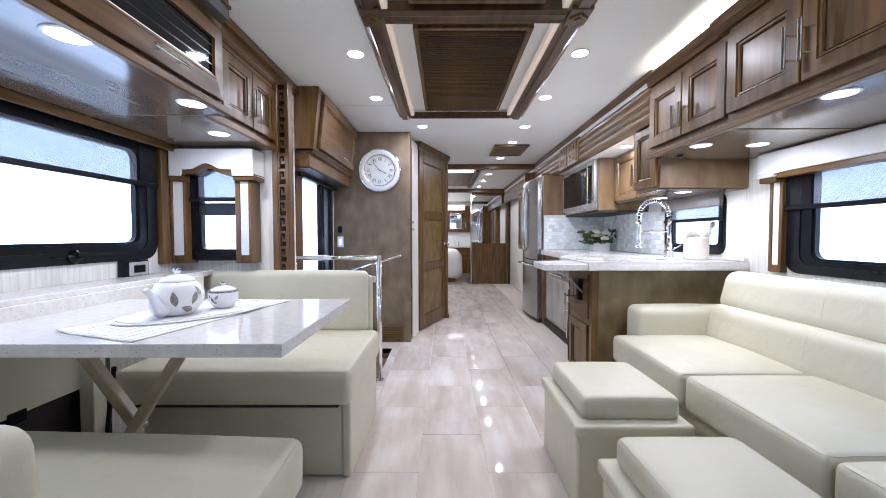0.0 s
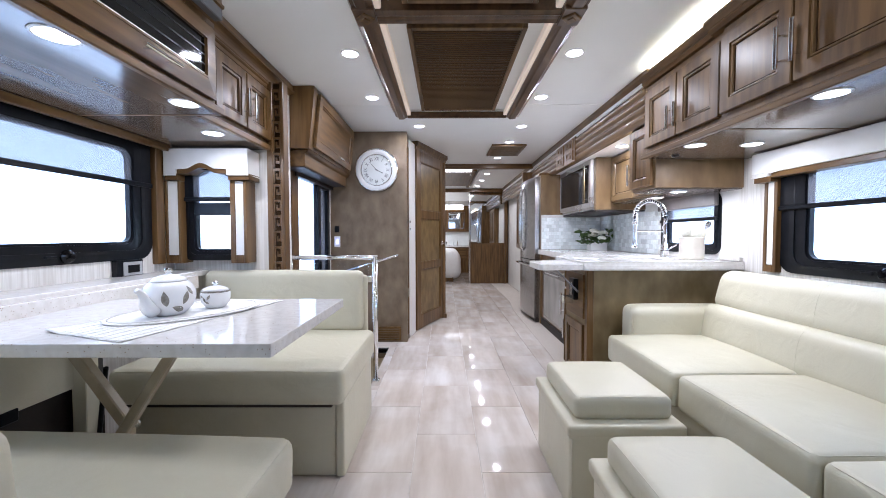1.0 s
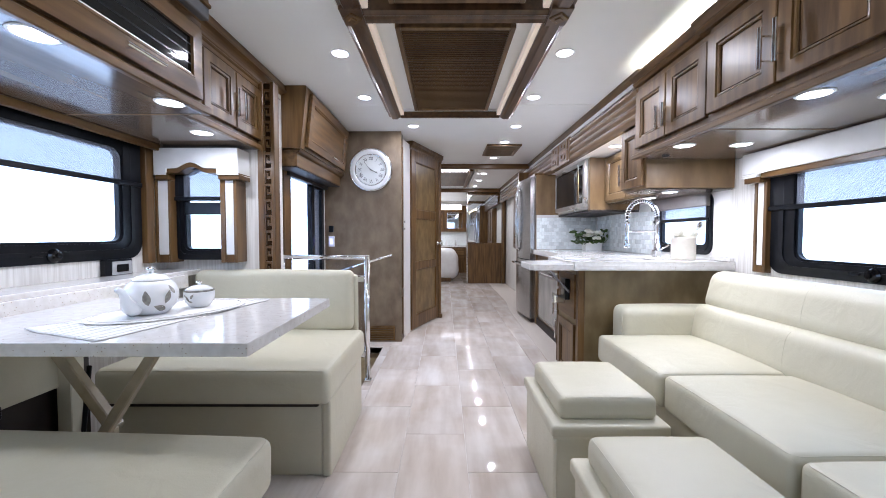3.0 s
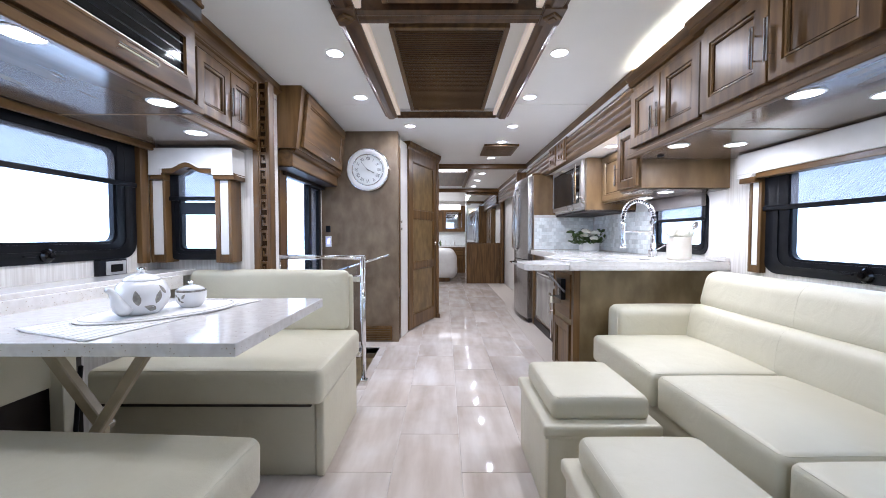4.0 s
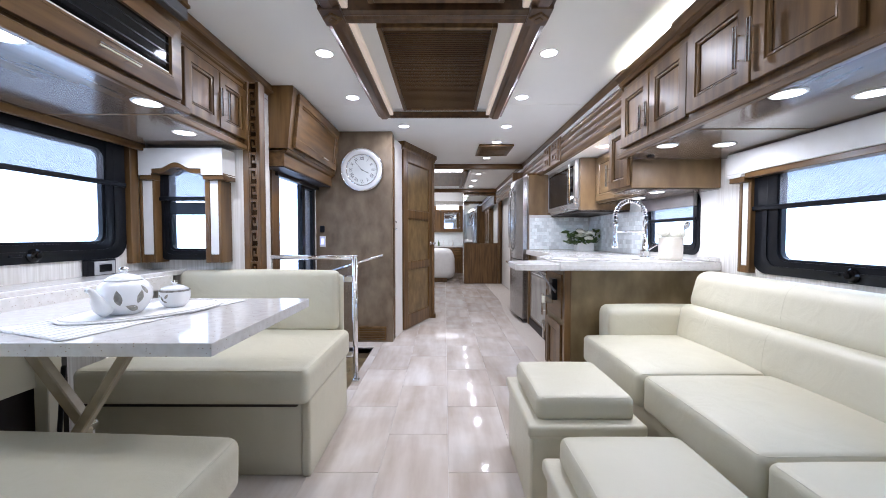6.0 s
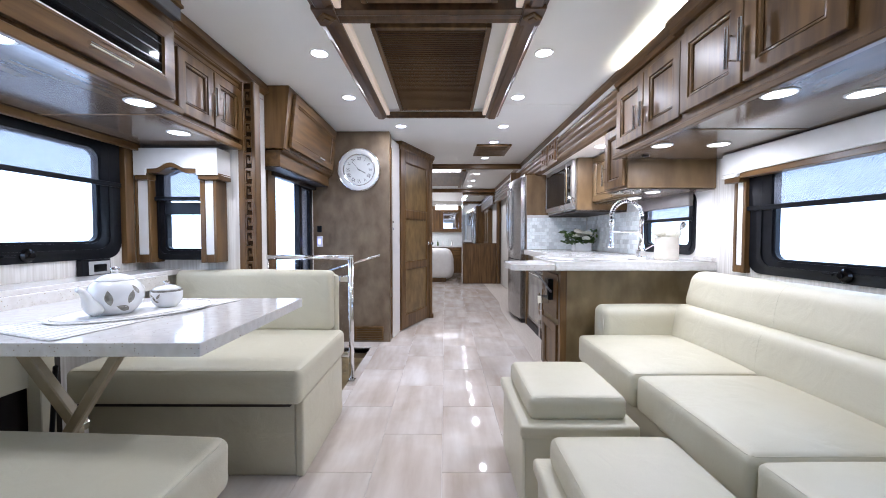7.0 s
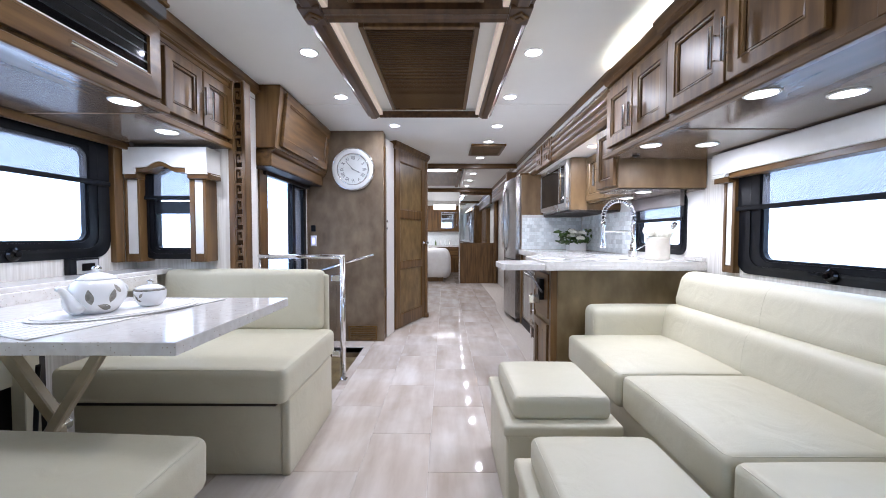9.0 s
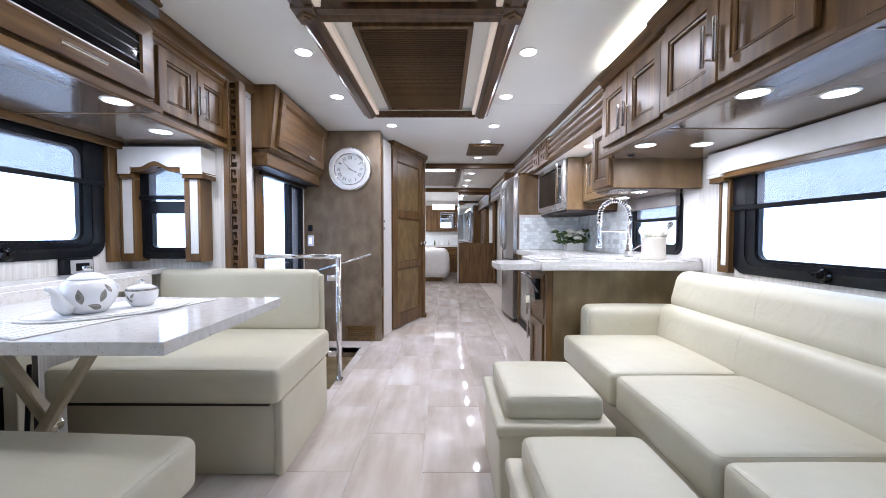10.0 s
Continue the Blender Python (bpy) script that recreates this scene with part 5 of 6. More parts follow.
def ottoman(dy):
    t = thing("ottoman", (0.755, 1.76 + dy, 0), "square cream leather storage ottoman with a padded lid", "ottoman", "ottomans before the sofa")
    part("body", cushion(0.535, 0.975, 1.512 + dy, 2.012 + dy, 0.0, 0.316, 0.016, 0, 3), LEATHER, t, smooth=True)
    part("rim", cushion(0.522, 0.988, 1.498 + dy, 2.026 + dy, 0.314, 0.362, 0.014, 0, 3), LEATHER, t, smooth=True)
    part("seam", boxes((0.530, 0.980, 1.506 + dy, 2.018 + dy, 0.309, 0.316)), PIPING, t)
    lid = part("lid", cushion(0.568, 0.962, 1.548 + dy, 2.000 + dy, 0.356, 0.452, 0.028, 0.010, 8), LEATHER, t, smooth=True)
    part("piping", tube(rim_path(0.568, 0.962, 1.548 + dy, 2.000 + dy, 0.452, 0.028, 0.010, 0.011), 0.0015, 6, closed=True), PIPING, lid)
    for x in (0.545, 0.965):
        part("corner_seam", rod((x, 1.5125 + dy, 0.01), (x, 1.5125 + dy, 0.307), 0.002, 6), PIPING, t)
    return t


ottoman(0.0)
ottoman(-0.728)

# ---- sofa window valance ----
sv = thing("valance", (1.93, 1.3, 1.41), "white padded valance with a wood edge over the sofa window", "valance")
part("padded_face", boxes((1.895, 1.975, 0.25, 2.36, 1.455, 1.578), (1.897, 1.974, 2.24, 2.36, 1.435, 1.456), bevel=0.004), PADDED, sv)
part("wood_edge", boxes((1.905, 1.978, 0.25, 2.235, 1.425, 1.457), (1.903, 1.978, 2.235, 2.35, 1.405, 1.437), bevel=0.003), WOOD_H, sv)
part("piping", tube([(1.893, 2.36, 1.437), (1.893, 2.25, 1.437), (1.893, 2.235, 1.452), (1.893, 2.15, 1.458), (1.893, 0.3, 1.458)], 0.0035, 6), PADDED, sv)
pl = thing("window_pilaster", (1.96, 2.29, 0.885), "wood pilaster with a white inset panel beside the window", "pilaster", "window pilasters")
part("post", boxes((1.942, 1.979, 2.232, 2.254, 0.885, 1.408), (1.942, 1.979, 2.300, 2.320, 0.885, 1.408), (1.956, 1.978, 2.254, 2.300, 0.885, 1.408), (1.943, 1.957, 2.254, 2.300, 0.885, 0.925), bevel=0.002), WOOD, pl)
part("inset", boxes((1.946, 1.958, 2.256, 2.298, 0.927, 1.405), bevel=0.002), PADDED, pl, "white padded inset")

# ---- kitchen base cabinets ----
pc = thing("peninsula_cabinet", (1.5, 2.8, 0), "olive-brown veneered kitchen peninsula cabinet", "cabinet")
part("body", boxes((1.017, 1.975, 2.60, 3.06, 0.0, 0.868), bevel=0.003), OLIVE, pc)
part("corner_stile", boxes((1.005, 1.05, 2.592, 2.64, 0.0, 0.868), bevel=0.003), WOOD, pc)
mA = basis((1.017, 3.05, 0.0), (0, -1, 0), UPV)
cabinet_door(basis((1.017, 3.02, 0.08), (0, -1, 0), UPV), 0.36, 0.40, pc, b=0.05, handle=(0.05, 0.30, 0.14, True))
part("drawer", moved(boxes((0.03, 0.39, 0.52, 0.83, 0.0, 0.016), bevel=0.003), mA), WOOD_H, pc)
part("socket", moved(boxes((0.20, 0.30, 0.64, 0.79, 0.015, 0.05), bevel=0.004), mA), BLACK, pc, "black power socket box")
part("socket_face", moved(boxes((0.225, 0.275, 0.67, 0.76, 0.05, 0.055), bevel=0.002), mA), STEEL, pc)
# Folding support bar of the counter leaf.
part("leaf_support", rod((0.945, 2.60, 0.72), (0.975, 3.22, 0.82), 0.007), GREYMETAL, pc)
part("lever", moved(boxes((0.18, 0.205, 0.60, 0.66, 0.02, 0.10), bevel=0.003), mA), CHROME, pc)
cc = thing("corner_cabinet", (1.3, 3.3, 0), "angled stained maple corner base cabinet", "cabinet")
part("body", prism([(1.02, 3.065), (1.97, 3.065), (1.97, 3.60), (1.25, 3.60)], 0.0, 0.868), WOOD, cc)
uu = (Vector((1.02, 3.065, 0)) - Vector((1.25, 3.60, 0)))
mB = basis((1.25, 3.60, 0.0), uu, UPV)
d = part("drawer", moved(boxes((0.03, 0.55, 0.69, 0.85, 0, 0.018), bevel=0.003), mB), WOOD_H, cc)
bar_handle(mB @ Matrix.Translation((0, 0, 0.018)), 0.29, 0.77, 0.16, d, upright=False)
cabinet_door(mB @ Matrix.Translation((0.03, 0.09, 0)), 0.52, 0.58, cc, handle=(0.47, 0.45, 0.18, True))
dw = thing("dishwasher", (1.6, 4.1, 0), "built-in drawer dishwasher with a pale panel in wood trim", "dishwasher")
part("body", boxes((1.255, 1.97, 3.605, 4.73, 0.0, 0.868), bevel=0.003), WOOD, dw)
mD = basis((1.255, 4.60, 0.12), (0, -1, 0), UPV)
f = part("front_panel", moved(boxes((0, 0.93, 0, 0.60, 0, 0.02), bevel=0.004), mD), STEEL, dw, "steel front under pale protective film")
part("film", moved(boxes((0.04, 0.90, 0.03, 0.52, 0.0205, 0.0225)), mD), mat("pale_film", (0.26, 0.24, 0.21), (0.36, 0.34, 0.30), 0.25, scale=(6, 6, 3)), f, "pale protective film")
bar_handle(mD @ Matrix.Translation((0, 0, 0.02)), 0.47, 0.555, 0.5, f, upright=False)
part("toe_kick", boxes((1.245, 1.256, 3.62, 4.73, 0.0, 0.09)), GAP, dw)
ct = thing("countertop", (1.5, 3.4, 0.868), "speckled white stone kitchen countertop", "countertop")
part("slab", join(*[prism(q, 0.872, 0.928) for q in (
    [(0.945, 2.50), (1.978, 2.50), (1.978, 2.74), (0.945, 2.74)], [(0.945, 2.74), (1.20, 2.74), (1.20, 2.93), (0.945, 2.93)],
    [(1.62, 2.74), (1.978, 2.74), (1.978, 2.93), (1.62, 2.93)], [(0.945, 2.93), (1.978, 2.93), (1.978, 4.735), (1.205, 4.735), (1.205, 3.62), (0.945, 3.12)])]), QUARTZ, ct)
sn = thing("kitchen_sink", (1.41, 2.835, 0.869), "shallow steel undermount sink in the countertop", "sink")
part("basin", boxes((1.202, 1.618, 2.742, 2.928, 0.8695, 0.874), (1.2005, 1.206, 2.742, 2.928, 0.874, 0.925), (1.614, 1.6195, 2.742, 2.928, 0.874, 0.925)), STEEL, sn)
part("drain", lathe([(0.035, 0.0), (0.035, 0.003), (0.022, 0.004), (0.0, 0.002)], (1.41, 2.85, 0.874), 20), CHROME, sn, "round chrome drain")
part("edge_step", boxes((0.948, 2.06 - 0.085, 2.494, 2.502, 0.880, 0.905)), QUARTZ, ct)
lf = thing("counter_leaf", (0.78, 2.8, 0.875), "thin white stone extension leaf on the peninsula counter", "counter leaf")
part("slab", prism([(0.943, 2.502), (0.682, 2.502), (0.660, 2.53), (0.660, 2.79), (0.69, 2.84), (0.943, 2.90)], 0.873, 0.915, 0.004), QUARTZ, lf)
part("bracket", boxes((0.85, 1.015, 2.80, 2.84, 0.845, 0.872), bevel=0.003), WOOD, lf)
solo("side_splash", boxes((1.955, 1.978, 2.51, 2.70, 0.930, 0.955), bevel=0.003), QUARTZ, "low stone upstand beside the sink window", "upstand")
sk = thing("dish", (1.06, 2.78, 0.928), "small white dish lying on the stone countertop", "dish")
part("plate", moved(lathe([(0.15, 0.0), (0.16, 0.004), (0.15, 0.010), (0.0, 0.012)], (0, 0, 0), 32), pose(1.06, 2.78, 0.9285) @ Matrix.Diagonal((0.58, 0.58, 1, 1))), CHINA, sk, smooth=True)

# ---- tap ----
fa = thing("kitchen_tap", (1.73, 2.96, 0.928), "tall chrome spring-neck kitchen tap", "tap")
part("base", lathe([(0.030, 0), (0.030, 0.012), (0.022, 0.02), (0.022, 0.10), (0.016, 0.11), (0.012, 0.30)], (1.73, 2.96, 0.928), 24), CHROME, fa, smooth=True)
arc = [(1.73 - 0.115 + 0.115 * math.cos(pi * i / 24), 2.96, 1.24 + 0.125 * math.sin(pi * i / 24)) for i in range(25)]
part("hose", tube([(1.73, 2.96, 1.10)] + arc + [(1.50, 2.96, 1.12)], 0.008, 8), BLACK, fa)
coil = []
path = [Vector((1.73, 2.96, 1.14))] + [Vector(q) for q in arc] + [Vector((1.50, 2.96, 1.20))]
turns = 22
for k in range(turns * 8 + 1):
    s = k / (turns * 8) * (len(path) - 1)
    i = min(int(s), len(path) - 2)
    p = path[i].lerp(path[i + 1], s - i)
    d = (path[i + 1] - path[i]).normalized()
    n1 = Vector((0, 1, 0))
    n2 = d.cross(n1)
    a = 2 * pi * k / 8
    coil.append(p + 0.0155 * (math.cos(a) * n1 + math.sin(a) * n2))
part("spring", tube(coil, 0.0048, 6), CHROME, fa, "coiled chrome spring", smooth=True)
part("spray_head", lathe([(0.020, 0.0), (0.022, 0.02), (0.015, 0.05), (0.013, 0.16), (0.017, 0.17), (0.017, 0.20)], (1.50, 2.96, 1.005), 20), CHROME, fa, smooth=True)
part("holder_arm", rod((1.73, 2.96, 1.13), (1.50, 2.96, 1.13), 0.006), CHROME, fa)
part("lever", rod((1.75, 2.95, 0.99), (1.80, 2.92, 1.03), 0.006), CHROME, fa)
part("flow_body", boxes((1.705, 1.755, 2.935, 2.985, 0.93, 0.985), bevel=0.004), CHROME, fa)

cn = thing("canister", (1.80, 2.75, 0.929), "round pale stoneware canister holding white blooms beside the sink", "canister")
part("jar", lathe([(0.070, 0.0), (0.076, 0.004), (0.077, 0.02), (0.077, 0.142), (0.079, 0.150), (0.077, 0.157), (0.070, 0.157), (0.068, 0.150), (0.0, 0.140)], (1.80, 2.75, 0.929), 36), mat("pale_card", (0.62, 0.58, 0.50), (0.70, 0.66, 0.58), 0.5, scale=(12, 12, 12)), cn, smooth=True)
for k in range(4):
    part("bloom", moved(lathe([(0.012, 0), (0.035, 0.012), (0.045, 0.035), (0.038, 0.060), (0.015, 0.075), (0, 0.076)], (0, 0, 0), 14), pose(1.735 + 0.042 * k, 2.74 + 0.02 * (k % 2), 1.075 + 0.02 * (k == 0))), PETAL, cn, smooth=True)
part("spoon", join(rod((1.865, 2.76, 1.08), (1.90, 2.75, 1.15), 0.005), moved(lathe([(0, 0), (0.016, 0.02), (0.018, 0.04), (0.010, 0.06), (0, 0.064)], (0, 0, 0), 12), pose(1.897, 2.75, 1.14, 0, 25, 0))), STEEL, cn)

# ---- planter ----
pt = thing("flower_box", (1.80, 4.42, 0.928), "white square planter with white roses and green leaves", "planter")
part("pot", ring(rect(1.705, 1.895, 4.36, 4.48, 0.01), rect(1.715, 1.885, 4.37, 4.47, 0.008), 0.929, 1.015), PLASTIC, pt)
part("soil", boxes((1.712, 1.888, 4.367, 4.473, 0.935, 1.0)), LEAF, pt)
rg = random.Random(3)


def rose(at, r):
    bms = []
    for k in range(9):
        a, e = 2.4 * k, 0.35 + 0.09 * k
        bm = bmesh.new()
        bmesh.ops.create_uvsphere(bm, u_segments=8, v_segments=5, radius=r * 0.55)
        bms.append(moved(bm, Matrix.Translation(Vector(at) + Vector((math.cos(a), math.sin(a), 0.6 * (k / 9))) * r * (0.62 - 0.055 * k)) @ pose(0, 0, 0, 30 * math.sin(a), 30 * math.cos(a), 0) @ Matrix.Diagonal((1, 1, 0.75, 1))))
    return join(*bms)


for k in range(9):
    x, y, z = 1.78 + rg.uniform(-0.12, 0.12), 4.38 + rg.uniform(-0.08, 0.05), 1.07 + rg.uniform(0, 0.085)
    part("rose", rose((x, y, z), rg.uniform(0.036, 0.046)), PETAL, pt, smooth=True)
leafbms = []
for k in range(120):
    a = rg.uniform(0, 2 * pi)
    x, y, z = 1.79 + rg.uniform(-0.19, 0.17), 4.41 + rg.uniform(-0.08, 0.07), 1.01 + rg.uniform(0, 0.15)
    L = rg.uniform(0.028, 0.052)
    bm = bmesh.new()
    vs = [bm.verts.new(q) for q in ((0, -L, 0), (0.45 * L, -0.2 * L, 0.003), (0.3 * L, 0.6 * L, 0), (0, L, -0.004), (-0.3 * L, 0.6 * L, 0), (-0.45 * L, -0.2 * L, 0.003))]
    bm.faces.new(vs)
    leafbms.append(moved(bm, pose(x, y, z, rg.uniform(-60, 60), rg.uniform(-60, 60), math.degrees(a))))
tagged(part("leaves", join(*leafbms), LEAF, pt, "green rose leaves"), kind="stuff")

# ---- kitchen wall cabinets and microwave ----
n1 = thing("wall_cabinet", (1.7, 2.66, 1.40), "stained maple wall cabinet over the sink", "cabinet", "kitchen wall cabinets")
part("body", boxes((1.405, 1.975, 2.515, 2.83, 1.405, 1.842), bevel=0.003), PANEL, n1)
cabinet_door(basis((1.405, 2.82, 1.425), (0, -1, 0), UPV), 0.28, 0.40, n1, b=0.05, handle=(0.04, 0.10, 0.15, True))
n2 = thing("wall_cabinet", (1.8, 3.2, 1.40), "stained maple wall cabinet beside the microwave", "cabinet", "kitchen wall cabinets")
part("body", boxes((1.655, 1.975, 2.832, 3.70, 1.405, 1.842), bevel=0.003), PANEL, n2)
for y0 in (3.69, 3.265):
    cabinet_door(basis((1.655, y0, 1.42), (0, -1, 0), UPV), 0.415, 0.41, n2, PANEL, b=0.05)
n3 = thing("wall_cabinet", (1.7, 3.65, 1.34), "plain veneered cabinet side beside the microwave", "cabinet", "kitchen wall cabinets")
part("body", boxes((1.495, 1.975, 3.702, 3.753, 1.345, 1.842), bevel=0.003), PANEL, n3)
part("light_rail", boxes((1.50, 1.97, 3.705, 4.70, 1.328, 1.343), bevel=0.002), GAP, n3)
structure("soffit_kitchen", boxes((1.42, 1.975, 2.53, 2.83, 1.398, 1.402), (1.67, 1.975, 2.83, 3.70, 1.398, 1.402)), SOFFIT, "pale underside of the kitchen wall cabinets", "soffit")
for x, y in ((1.655, 2.68), (1.74, 3.10)):
    downlight(x, y, 1.398, 0.042, watts=0.4)
mw = thing("microwave", (1.7, 4.2, 1.35), "stainless steel over-counter microwave with a dark glass door", "microwave")
part("body", boxes((1.492, 1.97, 3.757, 4.732, 1.352, 1.843), bevel=0.004), BRIGHTSTEEL, mw)
mM2 = basis((1.492, 4.728, 1.360), (0, -1, 0), UPV)
dr = part("door", moved(ring(rect(0, 0.965, 0.015, 0.478), rect(0.030, 0.925, 0.06, 0.435), 0, 0.03, None, 0.004), mM2), BRIGHTSTEEL, mw)
part("glass", moved(boxes((0.025, 0.93, 0.055, 0.44, 0.008, 0.024)), mM2), BLACKGLASS, dr, "dark door glass")
part("handle", join(moved(rod((0.885, 0.06, 0.06), (0.885, 0.44, 0.06), 0.013), mM2), moved(rod((0.885, 0.10, 0.02), (0.885, 0.10, 0.06), 0.007), mM2), moved(rod((0.885, 0.40, 0.02), (0.885, 0.40, 0.06), 0.007), mM2)), CHROME, dr, "steel bar handle")
part("display", moved(boxes((0.72, 0.80, 0.35, 0.39, 0.0235, 0.0255)), mM2), mat("grey_display", (0.30, 0.32, 0.33), (0.36, 0.38, 0.39), 0.2), mw, "small grey display")

# ---- refrigerator ----
structure("panel_fridge", boxes((1.235, 1.975, 4.742, 4.782, 0.0, 1.845), bevel=0.003), PANEL, "veneered side panel beside the refrigerator", "panel")
fr = thing("refrigerator", (1.6, 5.22, 0.0), "stainless steel french-door refrigerator with curved doors", "refrigerator")
part("body", boxes((1.24, 1.97, 4.79, 5.68, 0.03, 1.83), bevel=0.004), STEEL, fr)


def curved_door(y0, y1, z0, z1, name, bulge0, bulge1):
    pts = [(1.238, y0)]
    for i in range(11):
        y = y0 + (y1 - y0) * i / 10
        s = (y - 4.79) / 0.89
        pts.append((1.175 - 0.05 * (1 - (2 * s - 1) ** 2), y))
    pts.append((1.238, y1))
    return part(name, prism(pts, z0, z1), STEEL, fr, smooth=False)


for y0, y1, hy in ((4.79, 5.232, 5.20), (5.238, 5.68, 5.275)):
    d = curved_door(y0, y1, 0.80, 1.825, "door", 0, 0)
    part("handle", tube([(1.135, hy, 0.90), (1.095, hy, 0.94), (1.082, hy, 1.15), (1.078, hy, 1.35), (1.082, hy, 1.55), (1.095, hy, 1.70), (1.135, hy, 1.74)], 0.012, 10), CHROME, d, "bowed steel handle", smooth=True)
d = curved_door(4.79, 5.68, 0.06, 0.79, "freezer_drawer", 0, 0)
part("handle", tube([(1.16, 4.86, 0.72), (1.10, 4.90, 0.725), (1.075, 5.235, 0.73), (1.10, 5.57, 0.725), (1.16, 5.61, 0.72)], 0.012, 10), CHROME, d, "bowed steel handle", smooth=True)
part("grille", boxes((1.19, 1.25, 4.80, 5.67, 0.005, 0.055), bevel=0.003), GAP, fr)
structure("filler_fridge", boxes((1.225, 1.97, 4.784, 5.69, 1.835, 1.87), bevel=0.003), WOOD, "wood filler over the refrigerator", "trim")
structure("post_fridge", boxes((1.20, 1.50, 5.685, 5.72, 0.0, 2.03), bevel=0.003), WOOD, "wood post past the refrigerator", "trim")

# ---- hallway and bedroom ----
hc = thing("hall_cabinet", (1.46, 6.6, 0.85), "stained maple wall cabinet in the hallway", "cabinet")
part("body", boxes((1.42, 1.52, 6.1, 7.2, 0.86, 1.84), bevel=0.003), WOOD, hc)
for y0 in (7.18, 6.64):
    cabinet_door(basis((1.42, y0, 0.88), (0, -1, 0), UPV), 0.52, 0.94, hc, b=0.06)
wr = thing("wardrobe", (1.02, 9.0, 0.0), "wardrobe front with a tall mirror over a wood panel", "wardrobe")
part("body", boxes((0.64, 1.515, 8.78, 9.3, 0.0, 2.155)), WOOD, wr)
part("lower_panel", boxes((0.645, 1.42, 8.766, 8.781, 0.0, 0.905), bevel=0.003), WOOD, wr)
part("mirror", boxes((0.65, 1.415, 8.772, 8.781, 0.925, 2.02)), MIRROR, wr, "tall mirror")
part("mirror_rail", boxes((0.645, 1.42, 8.762, 8.781, 0.905, 0.93), bevel=0.003), WOOD_X, wr)
part("edge_strip", boxes((0.615, 0.645, 8.76, 8.80, 0.0, 2.06), bevel=0.004), CHROME, wr, "bright metal edge strip")
part("side_post", boxes((1.42, 1.47, 8.70, 8.78, 0.0, 2.06), bevel=0.004), WOOD, wr)
bd = thing("bed", (-0.35, 10.0, 0.0), "bed with a rumpled white quilt on a dark base", "bed")
part("base", boxes((-1.20, 0.26, 9.08, 10.9, 0.0, 0.34), bevel=0.01), WOOD, bd)
q = cushion(-1.22, 0.44, 9.0, 10.95, 0.06, 0.74, 0.20, 0.03, 14)
for v in q.verts:
    s = noise.noise(v.co * 5.0) * 0.012 + noise.noise(v.co * 14.0) * 0.005
    v.co.z += s
    if v.co.z < 0.45:
        v.co.x += 0.02 * math.sin(v.co.y * 22) * (0.45 - v.co.z) * 2
part("quilt", q, BEDDING, bd, "rumpled white quilt", smooth=True)
vn = thing("vanity", (0.1, 11.5, 0.0), "bedroom vanity with wood drawers and a white counter", "vanity")
part("body", boxes((-1.0, 1.2, 11.3, 11.73, 0.0, 0.76), bevel=0.004), WOOD, vn)
part("top", boxes((-1.02, 1.22, 11.26, 11.735, 0.76, 0.80), bevel=0.004), QUARTZ, vn)
for x0 in (-0.3, 0.25, 0.72):
    part("drawer", boxes((x0, x0 + 0.44, 11.285, 11.301, 0.42, 0.72), bevel=0.003), WOOD_X, vn)
structure("splash_vanity", boxes((-1.0, 1.2, 11.725, 11.74, 0.80, 1.20)), GLASSTILE, "pale tiled splashback behind the vanity", "splashback")
mc = thing("mirror_cabinet", (0.2, 11.6, 1.22), "wood-framed mirror cabinet over the vanity", "cabinet")
part("frame", ring(rect(-0.25, 0.95, 1.22, 2.0), rect(0.18, 0.66, 1.32, 1.80), -11.73, -11.55, FLIP), WOOD, mc)
part("mirror", boxes((0.17, 0.67, 11.60, 11.61, 1.31, 1.81)), MIRROR, mc, "mirror")
part("inner_frame", ring(rect(0.18, 0.66, 1.32, 1.80), rect(0.20, 0.64, 1.34, 1.78), -11.60, -11.57, FLIP), CHROME, mc)
part("light_bar", boxes((-0.05, 0.62, 11.50, 11.55, 1.88, 2.03), bevel=0.01), SOFTBAR, mc, "bright lamp bar")
for k in range(4):
    x = 0.02 + 0.14 * k
    solo("bottle", lathe([(0.025, 0), (0.028, 0.02), (0.026, 0.10), (0.010, 0.13), (0.010, 0.16), (0, 0.16)], (x, 11.45, 0.80), 14), (CHINA, GLASSTILE, CHROME, LEAF)[(k + 3) % 4], "small bottle on the vanity counter", "bottle", "vanity bottles", smooth=True)
# Added area light with no fixture, to brighten the bedroom.
area("bedroom_fill", -0.7, 10.2, 2.12, 0.4, 0.4, 20.0, (1.0, 0.95, 0.88))


# ---- mosaic splashback ----
structure("splash_backing", join(boxes((1.24, 1.972, 4.734, 4.7425, 0.929, 1.352)), boxes((1.972, 1.981, 3.44, 4.734, 0.929, 1.384))), GROUT, "pale grout bed of the mosaic splashback", "splashback")
sp1 = thing("splashback", (1.6, 4.73, 0.929), "pearly glass mosaic splashback in brick bond", "splashback", kind="structure")
TW, TH = 0.0600, 0.0430


def shared_mesh(bm, name, material):
    me = bpy.data.meshes.new(name)
    bm.to_mesh(me)
    bm.free()
    me.materials.append(material)
    return me


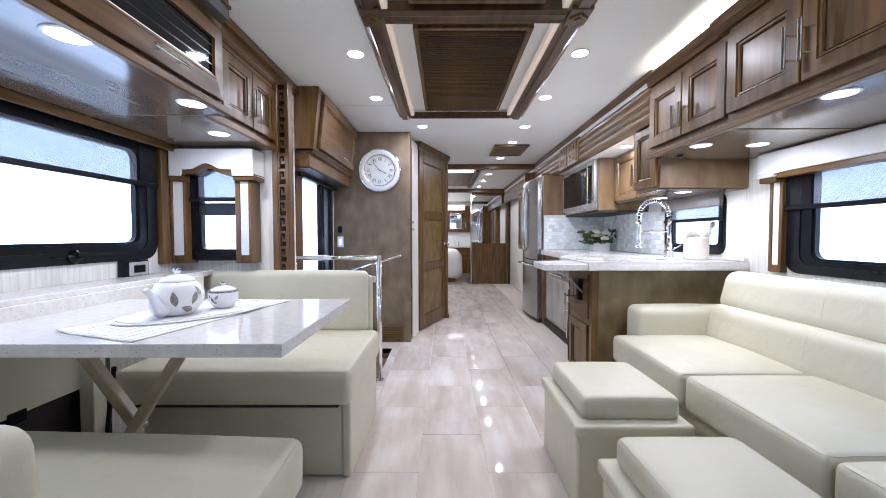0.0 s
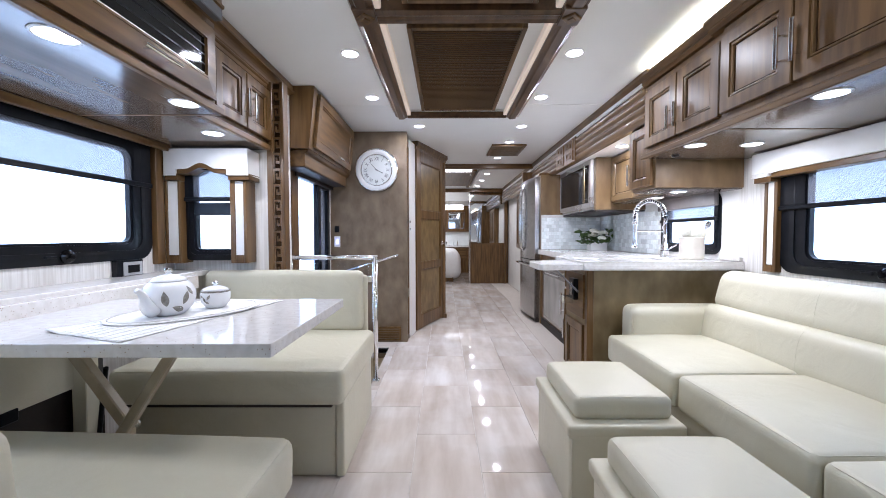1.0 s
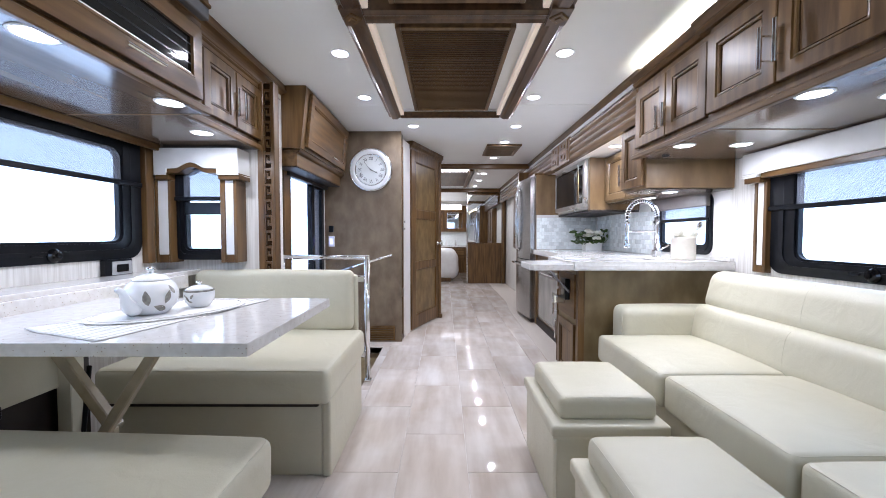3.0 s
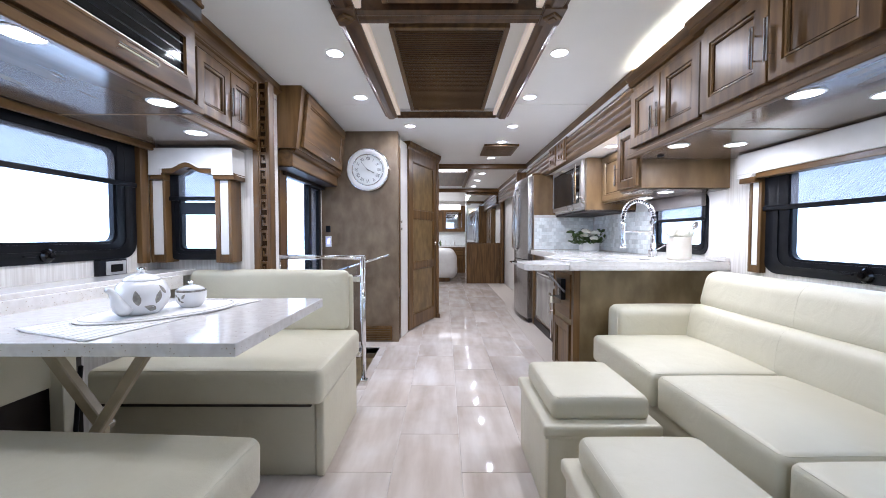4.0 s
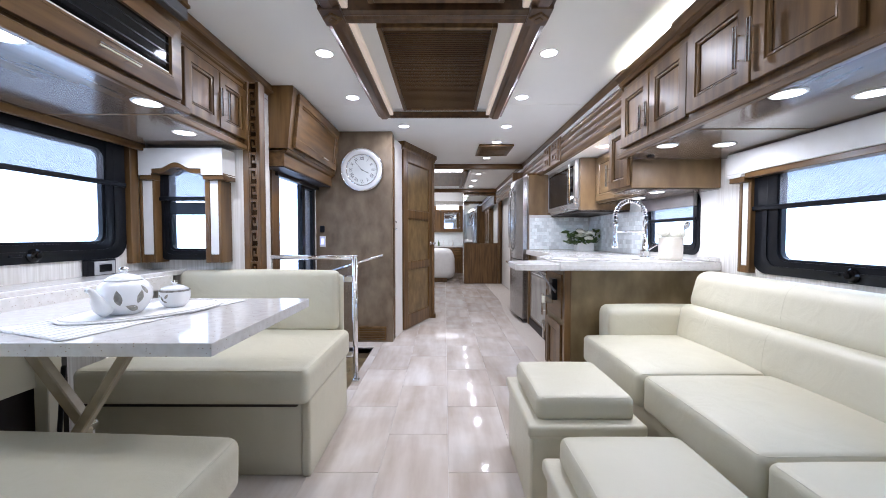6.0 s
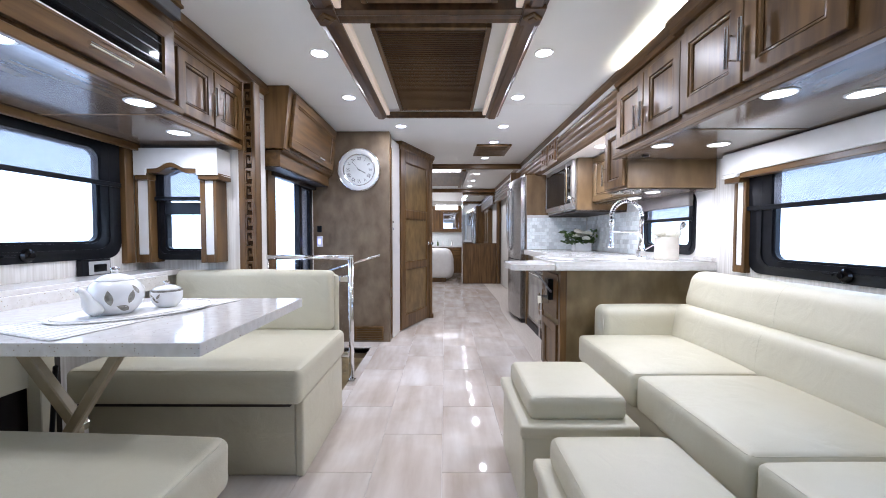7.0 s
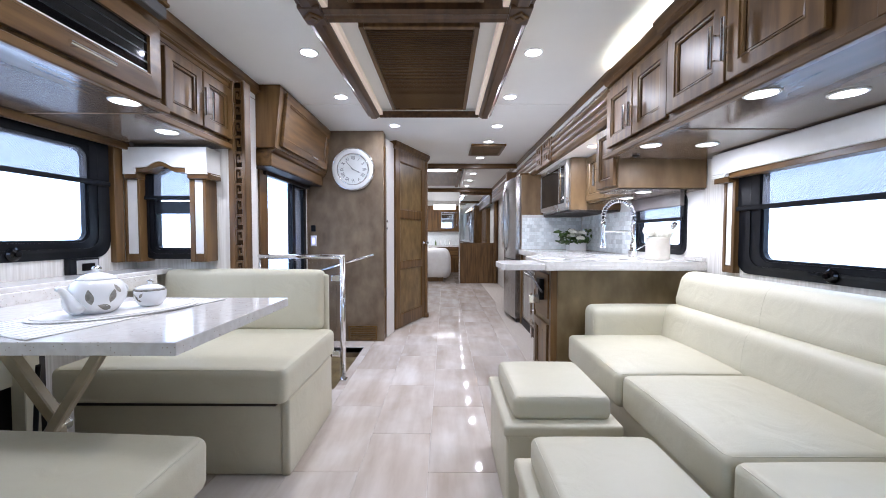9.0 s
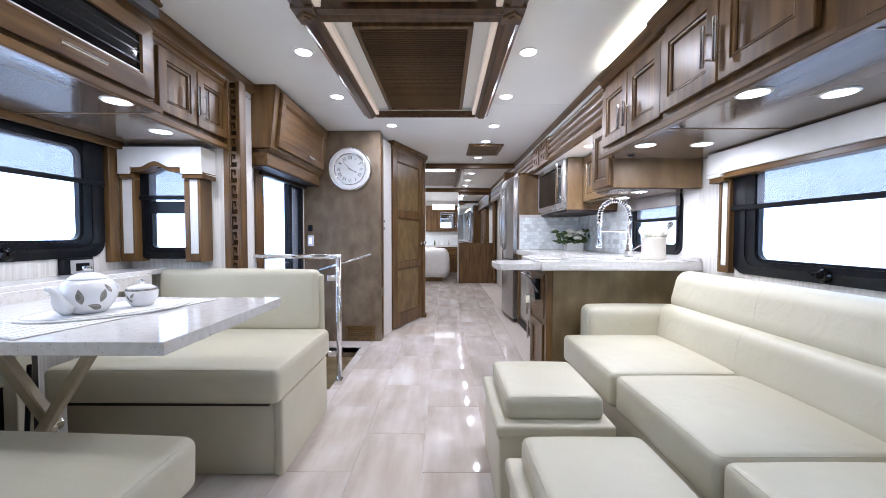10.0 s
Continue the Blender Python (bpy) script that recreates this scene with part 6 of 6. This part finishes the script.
mos_x = shared_mesh(boxes((0.001, TW - 0.001, -0.003, 0.0, 0.001, TH - 0.001), bevel=0.0008), "mosaic_tile", GLASSTILE)
mos_half = shared_mesh(boxes((0.001, TW / 2 - 0.001, -0.003, 0.0, 0.001, TH - 0.001), bevel=0.0008), "mosaic_tile_half", GLASSTILE)
mos_y = shared_mesh(boxes((-0.003, 0.0, 0.001, TW - 0.001, 0.001, TH - 0.001), bevel=0.0008), "mosaic_tile_side", GLASSTILE)
rr = random.Random(11)
for j in range(9):
    z = 0.932 + j * TH
    x = 1.245
    first = j % 2
    while x + TW / 2 < 1.972:
        half = first or x + TW > 1.972
        o = new("tile", mos_half if half else mos_x)
        o.parent = sp1
        o.location = Vector((x, 4.7335, z)) - LOC[sp1]
        o.rotation_euler = (radians(rr.uniform(-0.8, 0.8)), 0, radians(rr.uniform(-0.8, 0.8)))
        x += TW / 2 if half else TW
        first = 0
    y = 3.445 - (j % 2) * TW / 2 + TW / 2
    while y + TW < 4.73:
        o = new("tile", mos_y)
        o.parent = sp1
        o.location = Vector((1.9715, y, z)) - LOC[sp1]
        o.rotation_euler = (0, radians(rr.uniform(-0.8, 0.8)), radians(rr.uniform(-0.8, 0.8)))
        y += TW

# ---- slide-out floor edge and floor tiles ----
structure("slide_floor_edge", prism([(0.985, 2.62), (1.03, 2.62), (1.30, 3.6), (1.30, 4.9), (1.22, 5.9), (1.5, 6.2), (1.5, 8.7), (1.12, 8.7), (1.13, 6.3), (1.06, 5.6), (1.04, 4.6), (1.02, 3.6)], -0.003, 0.0035), CARPET, "speckled beige strip along the kitchen slide-out", "floor strip")
fl = bpy.data.objects["floor"]
TX, TY, X0, GAPW = 0.324, 0.680, -0.107, 0.0022
meshes = {}
rt = random.Random(5)


def floor_tile(x0, x1, y0, y1):
    key = (round(x1 - x0, 3), round(y1 - y0, 3))
    if key not in meshes:
        w, h = key
        meshes[key] = shared_mesh(boxes((-w / 2 + GAPW / 2, w / 2 - GAPW / 2, -h / 2 + GAPW / 2, h / 2 - GAPW / 2, -0.010, 0.0), bevel=0.0009), "floor_tile", TILE)
    o = new("tile", meshes[key])
    o.parent = fl
    o.location = Vector(((x0 + x1) / 2, (y0 + y1) / 2, rt.uniform(-0.0004, 0.0004))) - LOC[fl]


for c in range(-5, 7):
    x0, x1 = X0 + c * TX, X0 + (c + 1) * TX
    off = 2.12 if c % 2 == 0 else 1.78
    for r in range(-6, 15):
        y0 = off + r * TY
        y1 = y0 + TY
        if y1 < -1.9 or y0 > 11.7:
            continue
        if x1 > HOLE[0] and x0 < HOLE[1] and y1 > HOLE[2] and y0 < HOLE[3]:
            if x1 > HOLE[1] + 0.01:
                a, b = max(y0, HOLE[2]), min(y1, HOLE[3])
                floor_tile(HOLE[1], x1, a, b)
                if y0 < HOLE[2]:
                    floor_tile(x0, x1, y0, HOLE[2])
                if y1 > HOLE[3]:
                    floor_tile(x0, x1, HOLE[3], y1)
            else:
                if y0 < HOLE[2]:
                    floor_tile(x0, x1, y0, HOLE[2])
                if y1 > HOLE[3]:
                    floor_tile(x0, x1, HOLE[3], y1)
            continue
        floor_tile(x0, x1, y0, y1)
